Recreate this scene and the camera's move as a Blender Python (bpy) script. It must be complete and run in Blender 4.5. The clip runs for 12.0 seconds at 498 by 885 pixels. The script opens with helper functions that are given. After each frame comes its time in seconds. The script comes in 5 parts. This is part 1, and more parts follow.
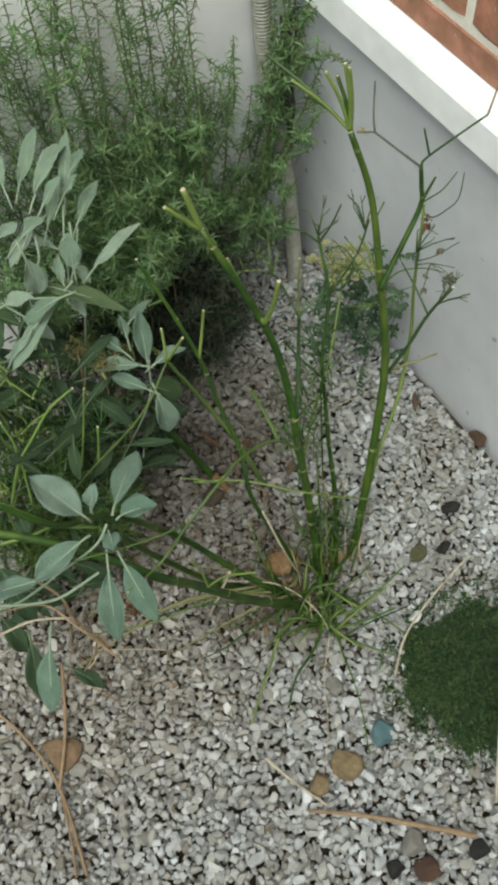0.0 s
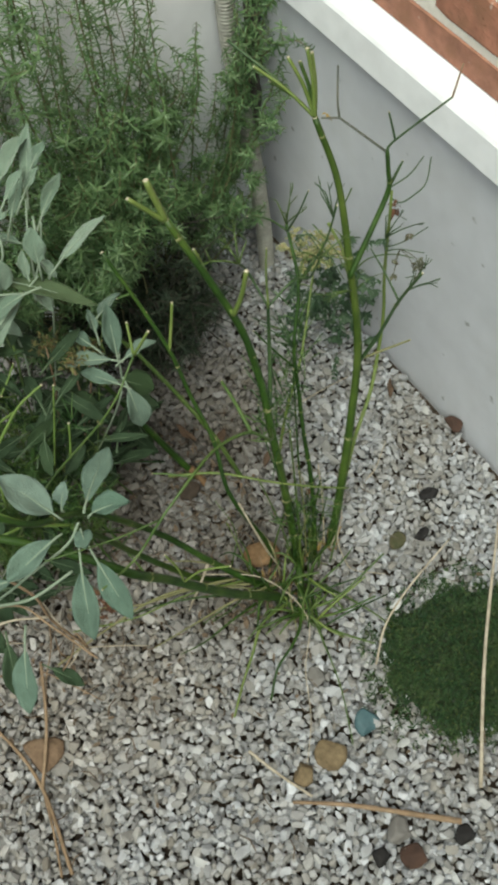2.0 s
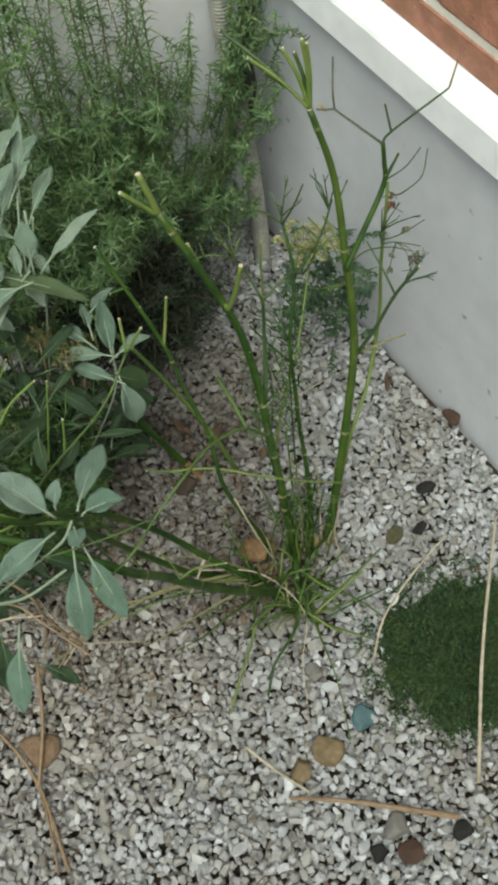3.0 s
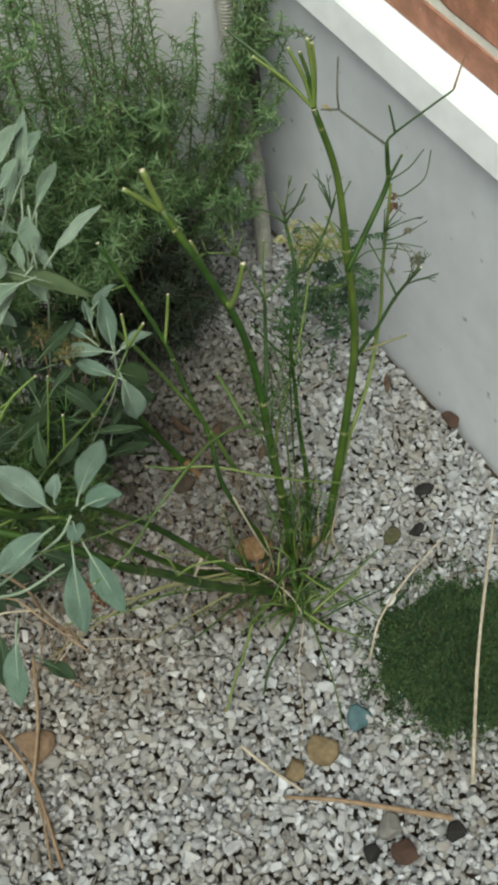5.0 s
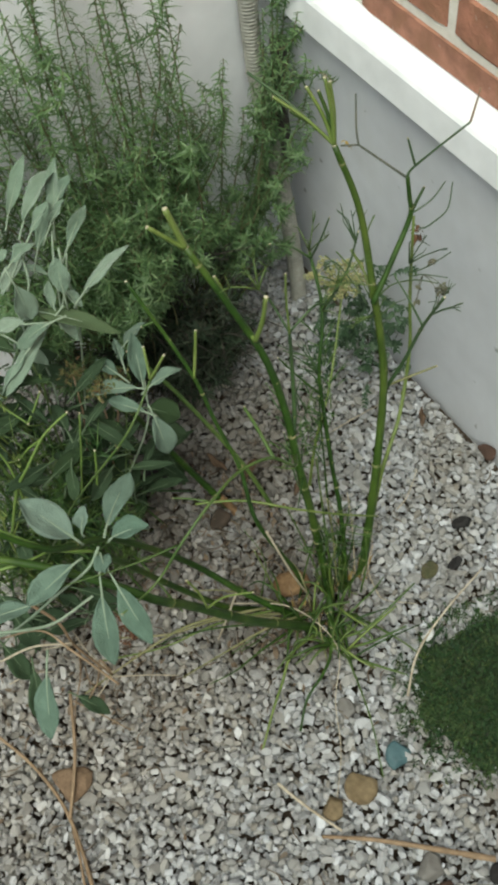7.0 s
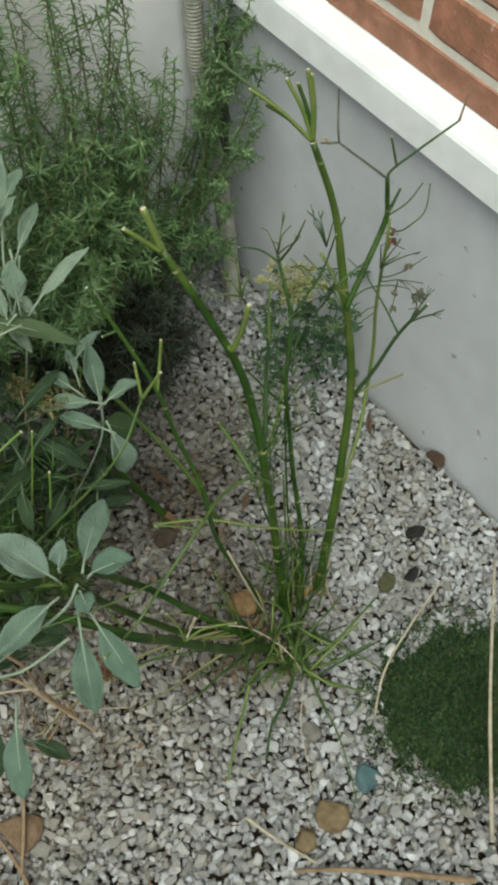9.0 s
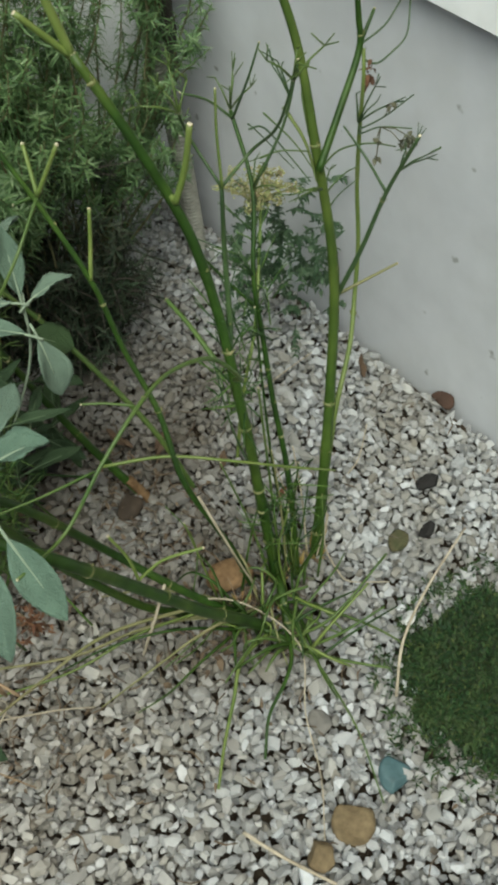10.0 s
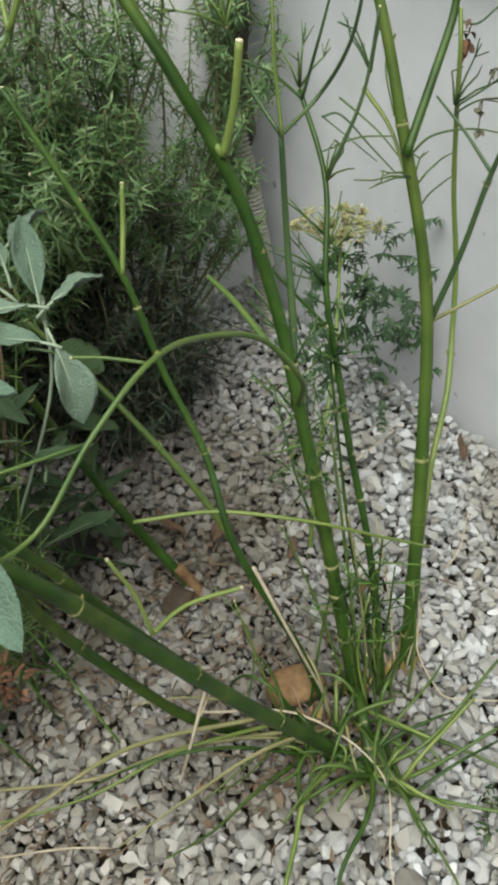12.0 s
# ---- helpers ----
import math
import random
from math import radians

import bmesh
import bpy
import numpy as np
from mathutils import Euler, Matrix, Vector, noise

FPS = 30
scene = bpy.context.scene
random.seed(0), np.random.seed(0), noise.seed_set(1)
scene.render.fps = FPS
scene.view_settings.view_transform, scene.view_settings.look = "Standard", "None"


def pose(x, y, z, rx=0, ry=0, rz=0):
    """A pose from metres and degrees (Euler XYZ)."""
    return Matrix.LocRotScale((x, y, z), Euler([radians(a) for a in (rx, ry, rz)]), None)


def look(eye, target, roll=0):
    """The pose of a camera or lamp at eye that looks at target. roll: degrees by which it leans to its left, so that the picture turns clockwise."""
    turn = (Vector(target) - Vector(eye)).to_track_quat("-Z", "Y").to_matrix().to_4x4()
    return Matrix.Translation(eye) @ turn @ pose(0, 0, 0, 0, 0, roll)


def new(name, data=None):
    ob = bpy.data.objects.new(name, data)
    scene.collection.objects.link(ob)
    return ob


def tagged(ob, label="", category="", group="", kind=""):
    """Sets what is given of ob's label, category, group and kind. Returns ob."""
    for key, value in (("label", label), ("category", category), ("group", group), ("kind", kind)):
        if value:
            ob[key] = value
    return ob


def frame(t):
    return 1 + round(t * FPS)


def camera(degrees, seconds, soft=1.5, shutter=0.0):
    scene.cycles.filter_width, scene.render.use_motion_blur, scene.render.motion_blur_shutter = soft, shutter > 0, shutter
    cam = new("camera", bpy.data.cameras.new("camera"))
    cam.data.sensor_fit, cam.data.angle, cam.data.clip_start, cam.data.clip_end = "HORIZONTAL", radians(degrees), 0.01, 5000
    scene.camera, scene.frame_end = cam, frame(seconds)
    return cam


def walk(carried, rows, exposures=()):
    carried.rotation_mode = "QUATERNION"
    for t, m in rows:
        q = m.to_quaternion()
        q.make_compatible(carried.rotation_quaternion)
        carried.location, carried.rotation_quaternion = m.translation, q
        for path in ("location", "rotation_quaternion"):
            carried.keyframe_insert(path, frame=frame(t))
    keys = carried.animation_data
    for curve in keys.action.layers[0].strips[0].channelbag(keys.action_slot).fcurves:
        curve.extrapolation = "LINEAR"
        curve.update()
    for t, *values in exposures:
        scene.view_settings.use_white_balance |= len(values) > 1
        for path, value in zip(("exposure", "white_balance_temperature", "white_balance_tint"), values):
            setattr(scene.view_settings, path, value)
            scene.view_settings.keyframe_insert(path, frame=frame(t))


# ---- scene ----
cam = camera(29.8, 12.0, soft=3.8)
PATH = [
    (0, (-0.614, -0.538, 1.186), (-0.138, 0.34, -0.547), -4.8),
    (0.5, (-0.617, -0.542, 1.185), (-0.128, 0.333, -0.546), -4.6),
    (1, (-0.609, -0.54, 1.183), (-0.115, 0.324, -0.552), -4.6),
    (1.5, (-0.606, -0.539, 1.181), (-0.11, 0.312, -0.559), -4.6),
    (2, (-0.602, -0.538, 1.179), (-0.107, 0.304, -0.566), -4.7),
    (2.5, (-0.601, -0.536, 1.177), (-0.102, 0.296, -0.572), -4.5),
    (3, (-0.595, -0.532, 1.174), (-0.107, 0.293, -0.581), -4.8),
    (5, (-0.599, -0.535, 1.174), (-0.105, 0.291, -0.579), -3.7),
    (5.5, (-0.597, -0.536, 1.174), (-0.092, 0.298, -0.572), -3.6),
    (6, (-0.595, -0.54, 1.176), (-0.089, 0.317, -0.558), -4.4),
    (6.5, (-0.595, -0.543, 1.183), (-0.126, 0.369, -0.533), -7.5),
    (6.7, (-0.585, -0.561, 1.175), (-0.135, 0.395, -0.523), -9.6),
    (8.3, (-0.599, -0.539, 1.166), (-0.127, 0.377, -0.548), -6.2),
    (8.5, (-0.6, -0.526, 1.155), (-0.096, 0.362, -0.565), -4.6),
    (9, (-0.638, -0.461, 1.13), (0.025, 0.334, -0.582), 1.8),
    (9.5, (-0.645, -0.456, 1.043), (0.095, 0.312, -0.649), 2.4),
    (10, (-0.629, -0.492, 0.885), (0.119, 0.401, -0.741), -2.1),
    (10.5, (-0.645, -0.48, 0.755), (0.141, 0.563, -0.76), -4.5),
    (11, (-0.614, -0.469, 0.695), (0.178, 0.667, -0.747), -6.4),
    (11.5, (-0.617, -0.469, 0.684), (0.162, 0.734, -0.71), -6.2),
    (12, (-0.597, -0.476, 0.685), (0.191, 0.757, -0.678), -6.5),
]
walk(cam, [(t, look(eye, target, roll)) for t, eye, target, roll in PATH], exposures=[(0, 0.70, 6500, -6), (8.3, 0.67, 6500, -6), (9.0, 0.57, 6500, -8), (9.8, 0.68, 6500, -8), (10.5, 0.92, 6500, -5), (12.0, 1.14, 6550, -3)])

# ---- light: a bright overcast sky ----
world = bpy.data.worlds.new("overcast_sky")
scene.world = world
world.use_nodes = True
wn = world.node_tree.nodes
sky = wn.new("ShaderNodeTexSky")
sky.sky_type, sky.sun_disc = "NISHITA", False
sky.sun_elevation, sky.sun_rotation = radians(62), radians(227)
sky.air_density, sky.dust_density = 1.0, 3.0
world.node_tree.links.new(sky.outputs[0], wn["Background"].inputs[0])
wn["Background"].inputs[1].default_value = 0.088
sun = new("sun", bpy.data.lights.new("sun", "SUN"))
sun.data.energy, sun.data.angle, sun.data.color = 2.2, radians(55), (1.0, 0.97, 0.92)
sun.matrix_world = look((0, 0, 0), (0.38, 0.36, -1.0))


# ---- materials ----
def material(name, colours, scale=30.0, rough=0.7, bump=0.0, fine=0.0, metal=0.0, by="noise", stain=None, spec=0.4, translucent=0.0, emboss=None, flecks=None, dust_shade=None):
    """colours: two or more base colours blended by noise, or by each island's or object's own random number.
    stain: (colour, scale, amount) patches of dirt. flecks: (colour, scale) small specks. dust_shade: (colour, x, y,
    radius) a patch tinted for dust and painted shade round a place. emboss: (scale, strength) cell-like relief."""
    m = bpy.data.materials.new(name)
    m.use_nodes = True
    n, l = m.node_tree.nodes, m.node_tree.links
    b = n["Principled BSDF"]
    b.inputs["Roughness"].default_value, b.inputs["Metallic"].default_value = rough, metal
    b.inputs["Specular IOR Level"].default_value = spec
    co = n.new("ShaderNodeTexCoord").outputs["Object"]
    geo = n.new("ShaderNodeNewGeometry")

    def tex(s, detail=4.0, where=co):
        t = n.new("ShaderNodeTexNoise")
        t.inputs["Scale"].default_value, t.inputs["Detail"].default_value = s, detail
        l.new(where, t.inputs["Vector"])
        return t.outputs["Fac"]

    ramp = n.new("ShaderNodeValToRGB")
    while len(ramp.color_ramp.elements) < len(colours):
        ramp.color_ramp.elements.new(0.5)
    lo, hi = (0.28, 0.72) if by == "noise" else (0.0, 1.0)
    for q, (e, c) in enumerate(zip(ramp.color_ramp.elements, colours)):
        e.position, e.color = lo + (hi - lo) * q / max(1, len(colours) - 1), (*c, 1)
    if by == "noise":
        l.new(tex(scale), ramp.inputs[0])
    elif by == "island":
        l.new(geo.outputs["Random Per Island"], ramp.inputs[0])
    else:
        l.new(n.new("ShaderNodeObjectInfo").outputs["Random"], ramp.inputs[0])
    out = ramp.outputs[0]
    if by != "noise" or fine:
        mix = n.new("ShaderNodeMix")
        mix.data_type, mix.blend_type = "RGBA", "MULTIPLY"
        mix.inputs[0].default_value = fine or 0.35
        grain = n.new("ShaderNodeValToRGB")
        grain.color_ramp.elements[0].position, grain.color_ramp.elements[0].color = 0.3, (0.45, 0.45, 0.45, 1)
        grain.color_ramp.elements[1].position, grain.color_ramp.elements[1].color = 0.65, (1.1, 1.1, 1.1, 1)
        l.new(tex(scale * 4 if by == "noise" else scale, 6.0), grain.inputs[0])
        l.new(out, mix.inputs[6]), l.new(grain.outputs[0], mix.inputs[7])
        out = mix.outputs[2]
    if stain:
        mix = n.new("ShaderNodeMix")
        mix.data_type = "RGBA"
        cut = n.new("ShaderNodeValToRGB")
        cut.color_ramp.elements[0].position, cut.color_ramp.elements[0].color = 0.48, (0, 0, 0, 1)
        cut.color_ramp.elements[1].position, cut.color_ramp.elements[1].color = 0.68, (stain[2],) * 3 + (1,)
        l.new(tex(stain[1], 5.0, geo.outputs["Position"]), cut.inputs[0]), l.new(cut.outputs[0], mix.inputs[0])
        l.new(out, mix.inputs[6])
        mix.inputs[7].default_value = (*stain[0], 1)
        out = mix.outputs[2]
    if flecks:
        mix = n.new("ShaderNodeMix")
        mix.data_type = "RGBA"
        cut = n.new("ShaderNodeValToRGB")
        cut.color_ramp.elements[0].position, cut.color_ramp.elements[0].color = 0.70, (0, 0, 0, 1)
        cut.color_ramp.elements[1].position, cut.color_ramp.elements[1].color = 0.76, (0.7, 0.7, 0.7, 1)
        l.new(tex(flecks[1], 2.0, geo.outputs["Position"]), cut.inputs[0]), l.new(cut.outputs[0], mix.inputs[0])
        l.new(out, mix.inputs[6])
        mix.inputs[7].default_value = (*flecks[0], 1)
        out = mix.outputs[2]
    for colour, x, y, radius in dust_shade or ():
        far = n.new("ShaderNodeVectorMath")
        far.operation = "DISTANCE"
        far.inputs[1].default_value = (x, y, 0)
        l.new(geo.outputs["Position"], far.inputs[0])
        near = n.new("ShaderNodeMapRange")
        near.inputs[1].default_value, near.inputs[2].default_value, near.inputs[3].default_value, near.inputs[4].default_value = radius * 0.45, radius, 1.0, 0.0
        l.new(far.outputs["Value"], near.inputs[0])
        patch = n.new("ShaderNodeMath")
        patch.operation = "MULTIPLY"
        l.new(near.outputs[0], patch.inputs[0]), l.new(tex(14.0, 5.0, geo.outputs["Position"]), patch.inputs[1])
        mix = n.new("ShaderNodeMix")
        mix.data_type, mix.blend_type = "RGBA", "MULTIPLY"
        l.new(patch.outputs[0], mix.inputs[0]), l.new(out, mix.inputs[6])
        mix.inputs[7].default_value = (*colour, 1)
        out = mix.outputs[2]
    l.new(out, b.inputs["Base Color"])
    if bump or emboss:
        bp = n.new("ShaderNodeBump")
        bp.inputs["Strength"].default_value, bp.inputs["Distance"].default_value = (bump or emboss[1]), 0.002
        if emboss:
            v = n.new("ShaderNodeTexVoronoi")
            v.inputs["Scale"].default_value = emboss[0]
            l.new(co, v.inputs["Vector"]), l.new(v.outputs["Distance"], bp.inputs["Height"])
        else:
            l.new(tex(scale * 6, 6.0), bp.inputs["Height"])
        l.new(bp.outputs[0], b.inputs["Normal"])
    if translucent:
        tr = n.new("ShaderNodeBsdfTranslucent")
        l.new(out, tr.inputs["Color"])
        ms = n.new("ShaderNodeMixShader")
        ms.inputs[0].default_value = translucent
        l.new(b.outputs[0], ms.inputs[1]), l.new(tr.outputs[0], ms.inputs[2])
        l.new(ms.outputs[0], n["Material Output"].inputs["Surface"])
    return m


CHIPS = [(0.195, 0.190, 0.182), (0.430, 0.437, 0.458), (0.265, 0.256, 0.243), (0.515, 0.527, 0.560), (0.225, 0.223, 0.228), (0.345, 0.335, 0.320), (0.565, 0.577, 0.612), (0.205, 0.188, 0.165), (0.460, 0.472, 0.503), (0.295, 0.278, 0.255), (0.310, 0.315, 0.330), (0.510, 0.510, 0.510)]
# dust and soil tones; patches under the plants also painted darker as shade
DUST_SHADE = (((0.84, 0.75, 0.64), -0.66, -0.08, 0.28), ((0.32, 0.25, 0.165), -0.375, -0.145, 0.15), ((0.38, 0.305, 0.22), -0.38, 0.05, 0.22), ((0.20, 0.165, 0.13), -0.38, 0.25, 0.33))
M_GRAVEL = material("marble_chips", CHIPS, 90, 0.8, 0.2, 0.32, by="island", stain=((0.17, 0.14, 0.10), 4.0, 0.5), dust_shade=DUST_SHADE)
M_CHIP = material("marble_chip", CHIPS, 90, 0.8, 0.2, 0.32, by="object", stain=((0.17, 0.14, 0.10), 4.0, 0.5), dust_shade=DUST_SHADE)
M_SOIL = material("soil", [(0.03, 0.021, 0.014), (0.08, 0.058, 0.04)], 60, 0.95, 0.8)
M_RENDER = material("grey_render", [(0.60, 0.61, 0.66), (0.65, 0.66, 0.71)], 5, 0.85, 0.25, 0.12, stain=((0.50, 0.50, 0.51), 9.0, 0.35), flecks=((0.22, 0.22, 0.22), 42.0))
M_PALE = material("pale_render", [(0.80, 0.805, 0.84), (0.85, 0.855, 0.89)], 5, 0.85, 0.2, 0.12, stain=((0.48, 0.48, 0.50), 7.0, 0.3))
M_TRIM = material("white_sill_paint", [(0.76, 0.765, 0.79), (0.80, 0.805, 0.83)], 8, 0.35, 0.05, 0.15)
M_BRICK = material("brick", [(0.45, 0.20, 0.13), (0.52, 0.25, 0.17), (0.38, 0.165, 0.108), (0.54, 0.29, 0.205)], 50, 0.9, 0.9, 0.7, by="object", stain=((0.30, 0.15, 0.09), 34.0, 0.8), flecks=((0.62, 0.50, 0.42), 75.0))
M_BRICKS = material("bricks_joined", [(0.46, 0.27, 0.18), (0.52, 0.32, 0.22), (0.41, 0.22, 0.145), (0.54, 0.35, 0.25)], 60, 0.9, 0.6, 0.5, by="island", stain=((0.34, 0.22, 0.15), 24.0, 0.6))
M_MORTAR = material("mortar", [(0.70, 0.65, 0.58), (0.82, 0.77, 0.70)], 80, 0.95, 0.6)
M_CONDUIT = material("grey_conduit", [(0.25, 0.245, 0.215), (0.36, 0.35, 0.31)], 30, 0.6, fine=0.4)
M_FENNEL = material("fennel_stem", [(0.015, 0.042, 0.006), (0.028, 0.068, 0.009), (0.062, 0.104, 0.017)], 14, 0.48, 0.15, 0.55, spec=0.35)
M_FENNEL_OLIVE = material("olive_fennel_stem", [(0.022, 0.052, 0.007), (0.040, 0.078, 0.011), (0.072, 0.106, 0.019)], 9, 0.48, 0.15, 0.45, spec=0.35)
M_FENNEL_PALE = material("fennel_pale_stem", [(0.095, 0.145, 0.030), (0.165, 0.210, 0.058)], 25, 0.45, 0.1)
M_FENNEL_DARK = material("fennel_twig", [(0.03, 0.065, 0.025), (0.06, 0.10, 0.035)], 25, 0.5, 0.1)
M_DRYTWIG = material("dry_fennel_twig", [(0.075, 0.085, 0.07), (0.13, 0.13, 0.10)], 30, 0.7, 0.1)
M_SHEATH = material("sheath", [(0.07, 0.105, 0.025), (0.15, 0.165, 0.06), (0.30, 0.27, 0.15)], 140, 0.6)
M_DRYSHEATH = material("dry_sheath", [(0.22, 0.10, 0.03), (0.30, 0.22, 0.07), (0.34, 0.26, 0.14)], 60, 0.7)
M_CUT = material("cut_stem_end", [(0.55, 0.50, 0.38), (0.42, 0.36, 0.24)], 200, 0.8)
M_STRAW = material("straw", [(0.19, 0.125, 0.075), (0.33, 0.235, 0.15)], 25, 0.8, 0.2, 0.35)
M_BROWN = material("brown_stone", [(0.14, 0.09, 0.055), (0.21, 0.14, 0.09)], 45, 0.9, 0.5, 0.45)
M_STALK = material("mid_green_stalk", [(0.045, 0.088, 0.018), (0.095, 0.140, 0.036)], 25, 0.45, 0.1)
M_STRAW_PALE = material("pale_straw", [(0.33, 0.28, 0.21), (0.50, 0.44, 0.35)], 40, 0.75, 0.1, 0.3)
M_STRAW_GREEN = material("fading_leaf_stalk", [(0.15, 0.165, 0.06), (0.28, 0.25, 0.14)], 18, 0.65, 0.1, 0.2)
M_SAGE = material("sage_leaf", [(0.135, 0.195, 0.140), (0.20, 0.265, 0.20), (0.16, 0.225, 0.163), (0.255, 0.315, 0.25)], 60, 0.85, 0.0, 0.3, by="object", emboss=(700, 0.5), spec=0.2, translucent=0.10)
M_SAGE.node_tree.nodes["Principled BSDF"].inputs["Sheen Weight"].default_value = 0.2
M_SAGE_BLUE = material("blue_green_sage_leaf", [(0.105, 0.16, 0.12), (0.155, 0.21, 0.165)], 60, 0.85, 0.0, 0.3, by="object", emboss=(700, 0.5), spec=0.2, translucent=0.10)
# deep green leaf, taken darker to stand for shade low in the sage
M_SAGE_SHADED = material("dark_shaded_sage_leaf", [(0.030, 0.054, 0.026), (0.046, 0.076, 0.040), (0.036, 0.064, 0.026)], 60, 0.8, 0.0, 0.3, by="object", emboss=(700, 0.5), spec=0.25, translucent=0.10)
M_SAGE_FRONT = material("grey_green_sage_leaf", [(0.105, 0.165, 0.125), (0.15, 0.212, 0.168), (0.125, 0.187, 0.145), (0.19, 0.25, 0.21)], 60, 0.85, 0.0, 0.35, by="object", emboss=(700, 0.5), spec=0.2, translucent=0.10)
M_SAGE_OLIVE = material("olive_sage_leaf", [(0.052, 0.080, 0.036), (0.078, 0.112, 0.055)], 60, 0.8, 0.0, 0.3, by="object", emboss=(700, 0.5), spec=0.25, translucent=0.1)
# rib colour dimmed likewise for the shaded leaves
M_SAGE_SHADED_RIB = material("shaded_sage_rib", [(0.07, 0.11, 0.06), (0.11, 0.15, 0.085)], 25, 0.8)
M_SAGE_RIB = material("sage_stem", [(0.19, 0.25, 0.18), (0.27, 0.32, 0.245)], 25, 0.8)
M_ROSE = material("rosemary_leaf", [(0.050, 0.101, 0.036), (0.106, 0.187, 0.072), (0.171, 0.270, 0.110), (0.072, 0.140, 0.054), (0.131, 0.221, 0.087), (0.230, 0.324, 0.162)], 30, 0.40, by="island", fine=0.2, translucent=0.32)
# inner rosemary leaf with the bush's shade put into its colour
M_ROSE_SHADED = material("old_shaded_rosemary_leaf", [(0.010, 0.020, 0.010), (0.020, 0.038, 0.018), (0.030, 0.046, 0.023), (0.024, 0.020, 0.012)], 30, 0.7, by="island", fine=0.2)
M_ROSE_TWIG = material("green_brown_shoot", [(0.075, 0.085, 0.035), (0.15, 0.125, 0.065)], 40, 0.8, 0.2)
M_HERB = material("curled_herb_leaf", [(0.026, 0.056, 0.026), (0.048, 0.088, 0.044), (0.085, 0.13, 0.072)], 30, 0.5, by="island", translucent=0.12)
M_WOOD = material("woody_stem", [(0.03, 0.026, 0.022), (0.07, 0.06, 0.05)], 40, 0.9, 0.4)
M_MOSS = material("moss_green", [(0.014, 0.042, 0.013), (0.026, 0.070, 0.021), (0.050, 0.100, 0.030), (0.028, 0.034, 0.016), (0.018, 0.048, 0.018), (0.095, 0.120, 0.034)], 30, 0.7, by="island", fine=0.2, translucent=0.2, stain=((0.070, 0.108, 0.034), 30.0, 0.5))
M_MOSSBASE = material("moss_base", [(0.012, 0.03, 0.008), (0.03, 0.06, 0.015)], 120, 0.95, 0.8)
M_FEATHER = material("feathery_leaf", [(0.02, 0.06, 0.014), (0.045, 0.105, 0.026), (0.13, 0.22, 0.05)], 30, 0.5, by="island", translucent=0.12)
M_YOUNG = material("young_green_stalk", [(0.085, 0.14, 0.028), (0.14, 0.21, 0.052)], 30, 0.45, 0.1)
M_UMBEL = material("umbel_flower", [(0.24, 0.26, 0.09), (0.38, 0.36, 0.18), (0.18, 0.21, 0.08), (0.40, 0.30, 0.19)], 30, 0.7, by="island")
M_UMBEL_DRY = material("umbel_withered", [(0.10, 0.080, 0.035), (0.18, 0.165, 0.06), (0.11, 0.135, 0.05), (0.12, 0.055, 0.028)], 30, 0.8, by="island")
M_DEADLEAF = material("dead_leaf", [(0.055, 0.034, 0.022), (0.105, 0.066, 0.040)], 60, 0.8, 0.3)
M_TAN = material("tan_stone", [(0.14, 0.10, 0.055), (0.22, 0.165, 0.095)], 45, 0.85, 0.5, 0.45)
M_ORANGE = material("ochre_stone", [(0.15, 0.085, 0.04), (0.25, 0.155, 0.08)], 45, 0.85, 0.4, 0.55)
M_BLUE = material("blue_glass_chip", [(0.05, 0.10, 0.115), (0.085, 0.145, 0.16)], 40, 0.6, 0.2, 0.3)
M_LITTER = material("leaf_litter", [(0.07, 0.045, 0.03), (0.13, 0.095, 0.065), (0.17, 0.12, 0.08), (0.12, 0.10, 0.08)], 40, 0.9, by="island")
M_WITHER = material("withered_flower", [(0.10, 0.042, 0.025), (0.17, 0.085, 0.045), (0.06, 0.03, 0.02)], 40, 0.85, by="island")
M_POD = material("seed_pod", [(0.07, 0.075, 0.05), (0.12, 0.11, 0.07)], 60, 0.8)
M_DARK = material("dark_stone", [(0.008, 0.007, 0.007), (0.022, 0.02, 0.02)], 50, 0.85, 0.5)
M_REDSTONE = material("red_stone", [(0.040, 0.024, 0.018), (0.080, 0.044, 0.032)], 50, 0.95, 0.4)
M_DARKBROWN = material("dark_brown_stone", [(0.035, 0.026, 0.020), (0.07, 0.05, 0.036)], 50, 0.9, 0.4)
M_OLIVESTONE = material("olive_stone", [(0.05, 0.06, 0.025), (0.11, 0.09, 0.05)], 70, 0.9, 0.4, 0.4)
M_WHITESTONE = material("white_pebble", [(0.52, 0.52, 0.52), (0.60, 0.60, 0.60)], 50, 0.6, 0.2)
M_GREYSTONE = material("grey_stone", [(0.14, 0.13, 0.12), (0.22, 0.21, 0.20)], 50, 0.85, 0.4)


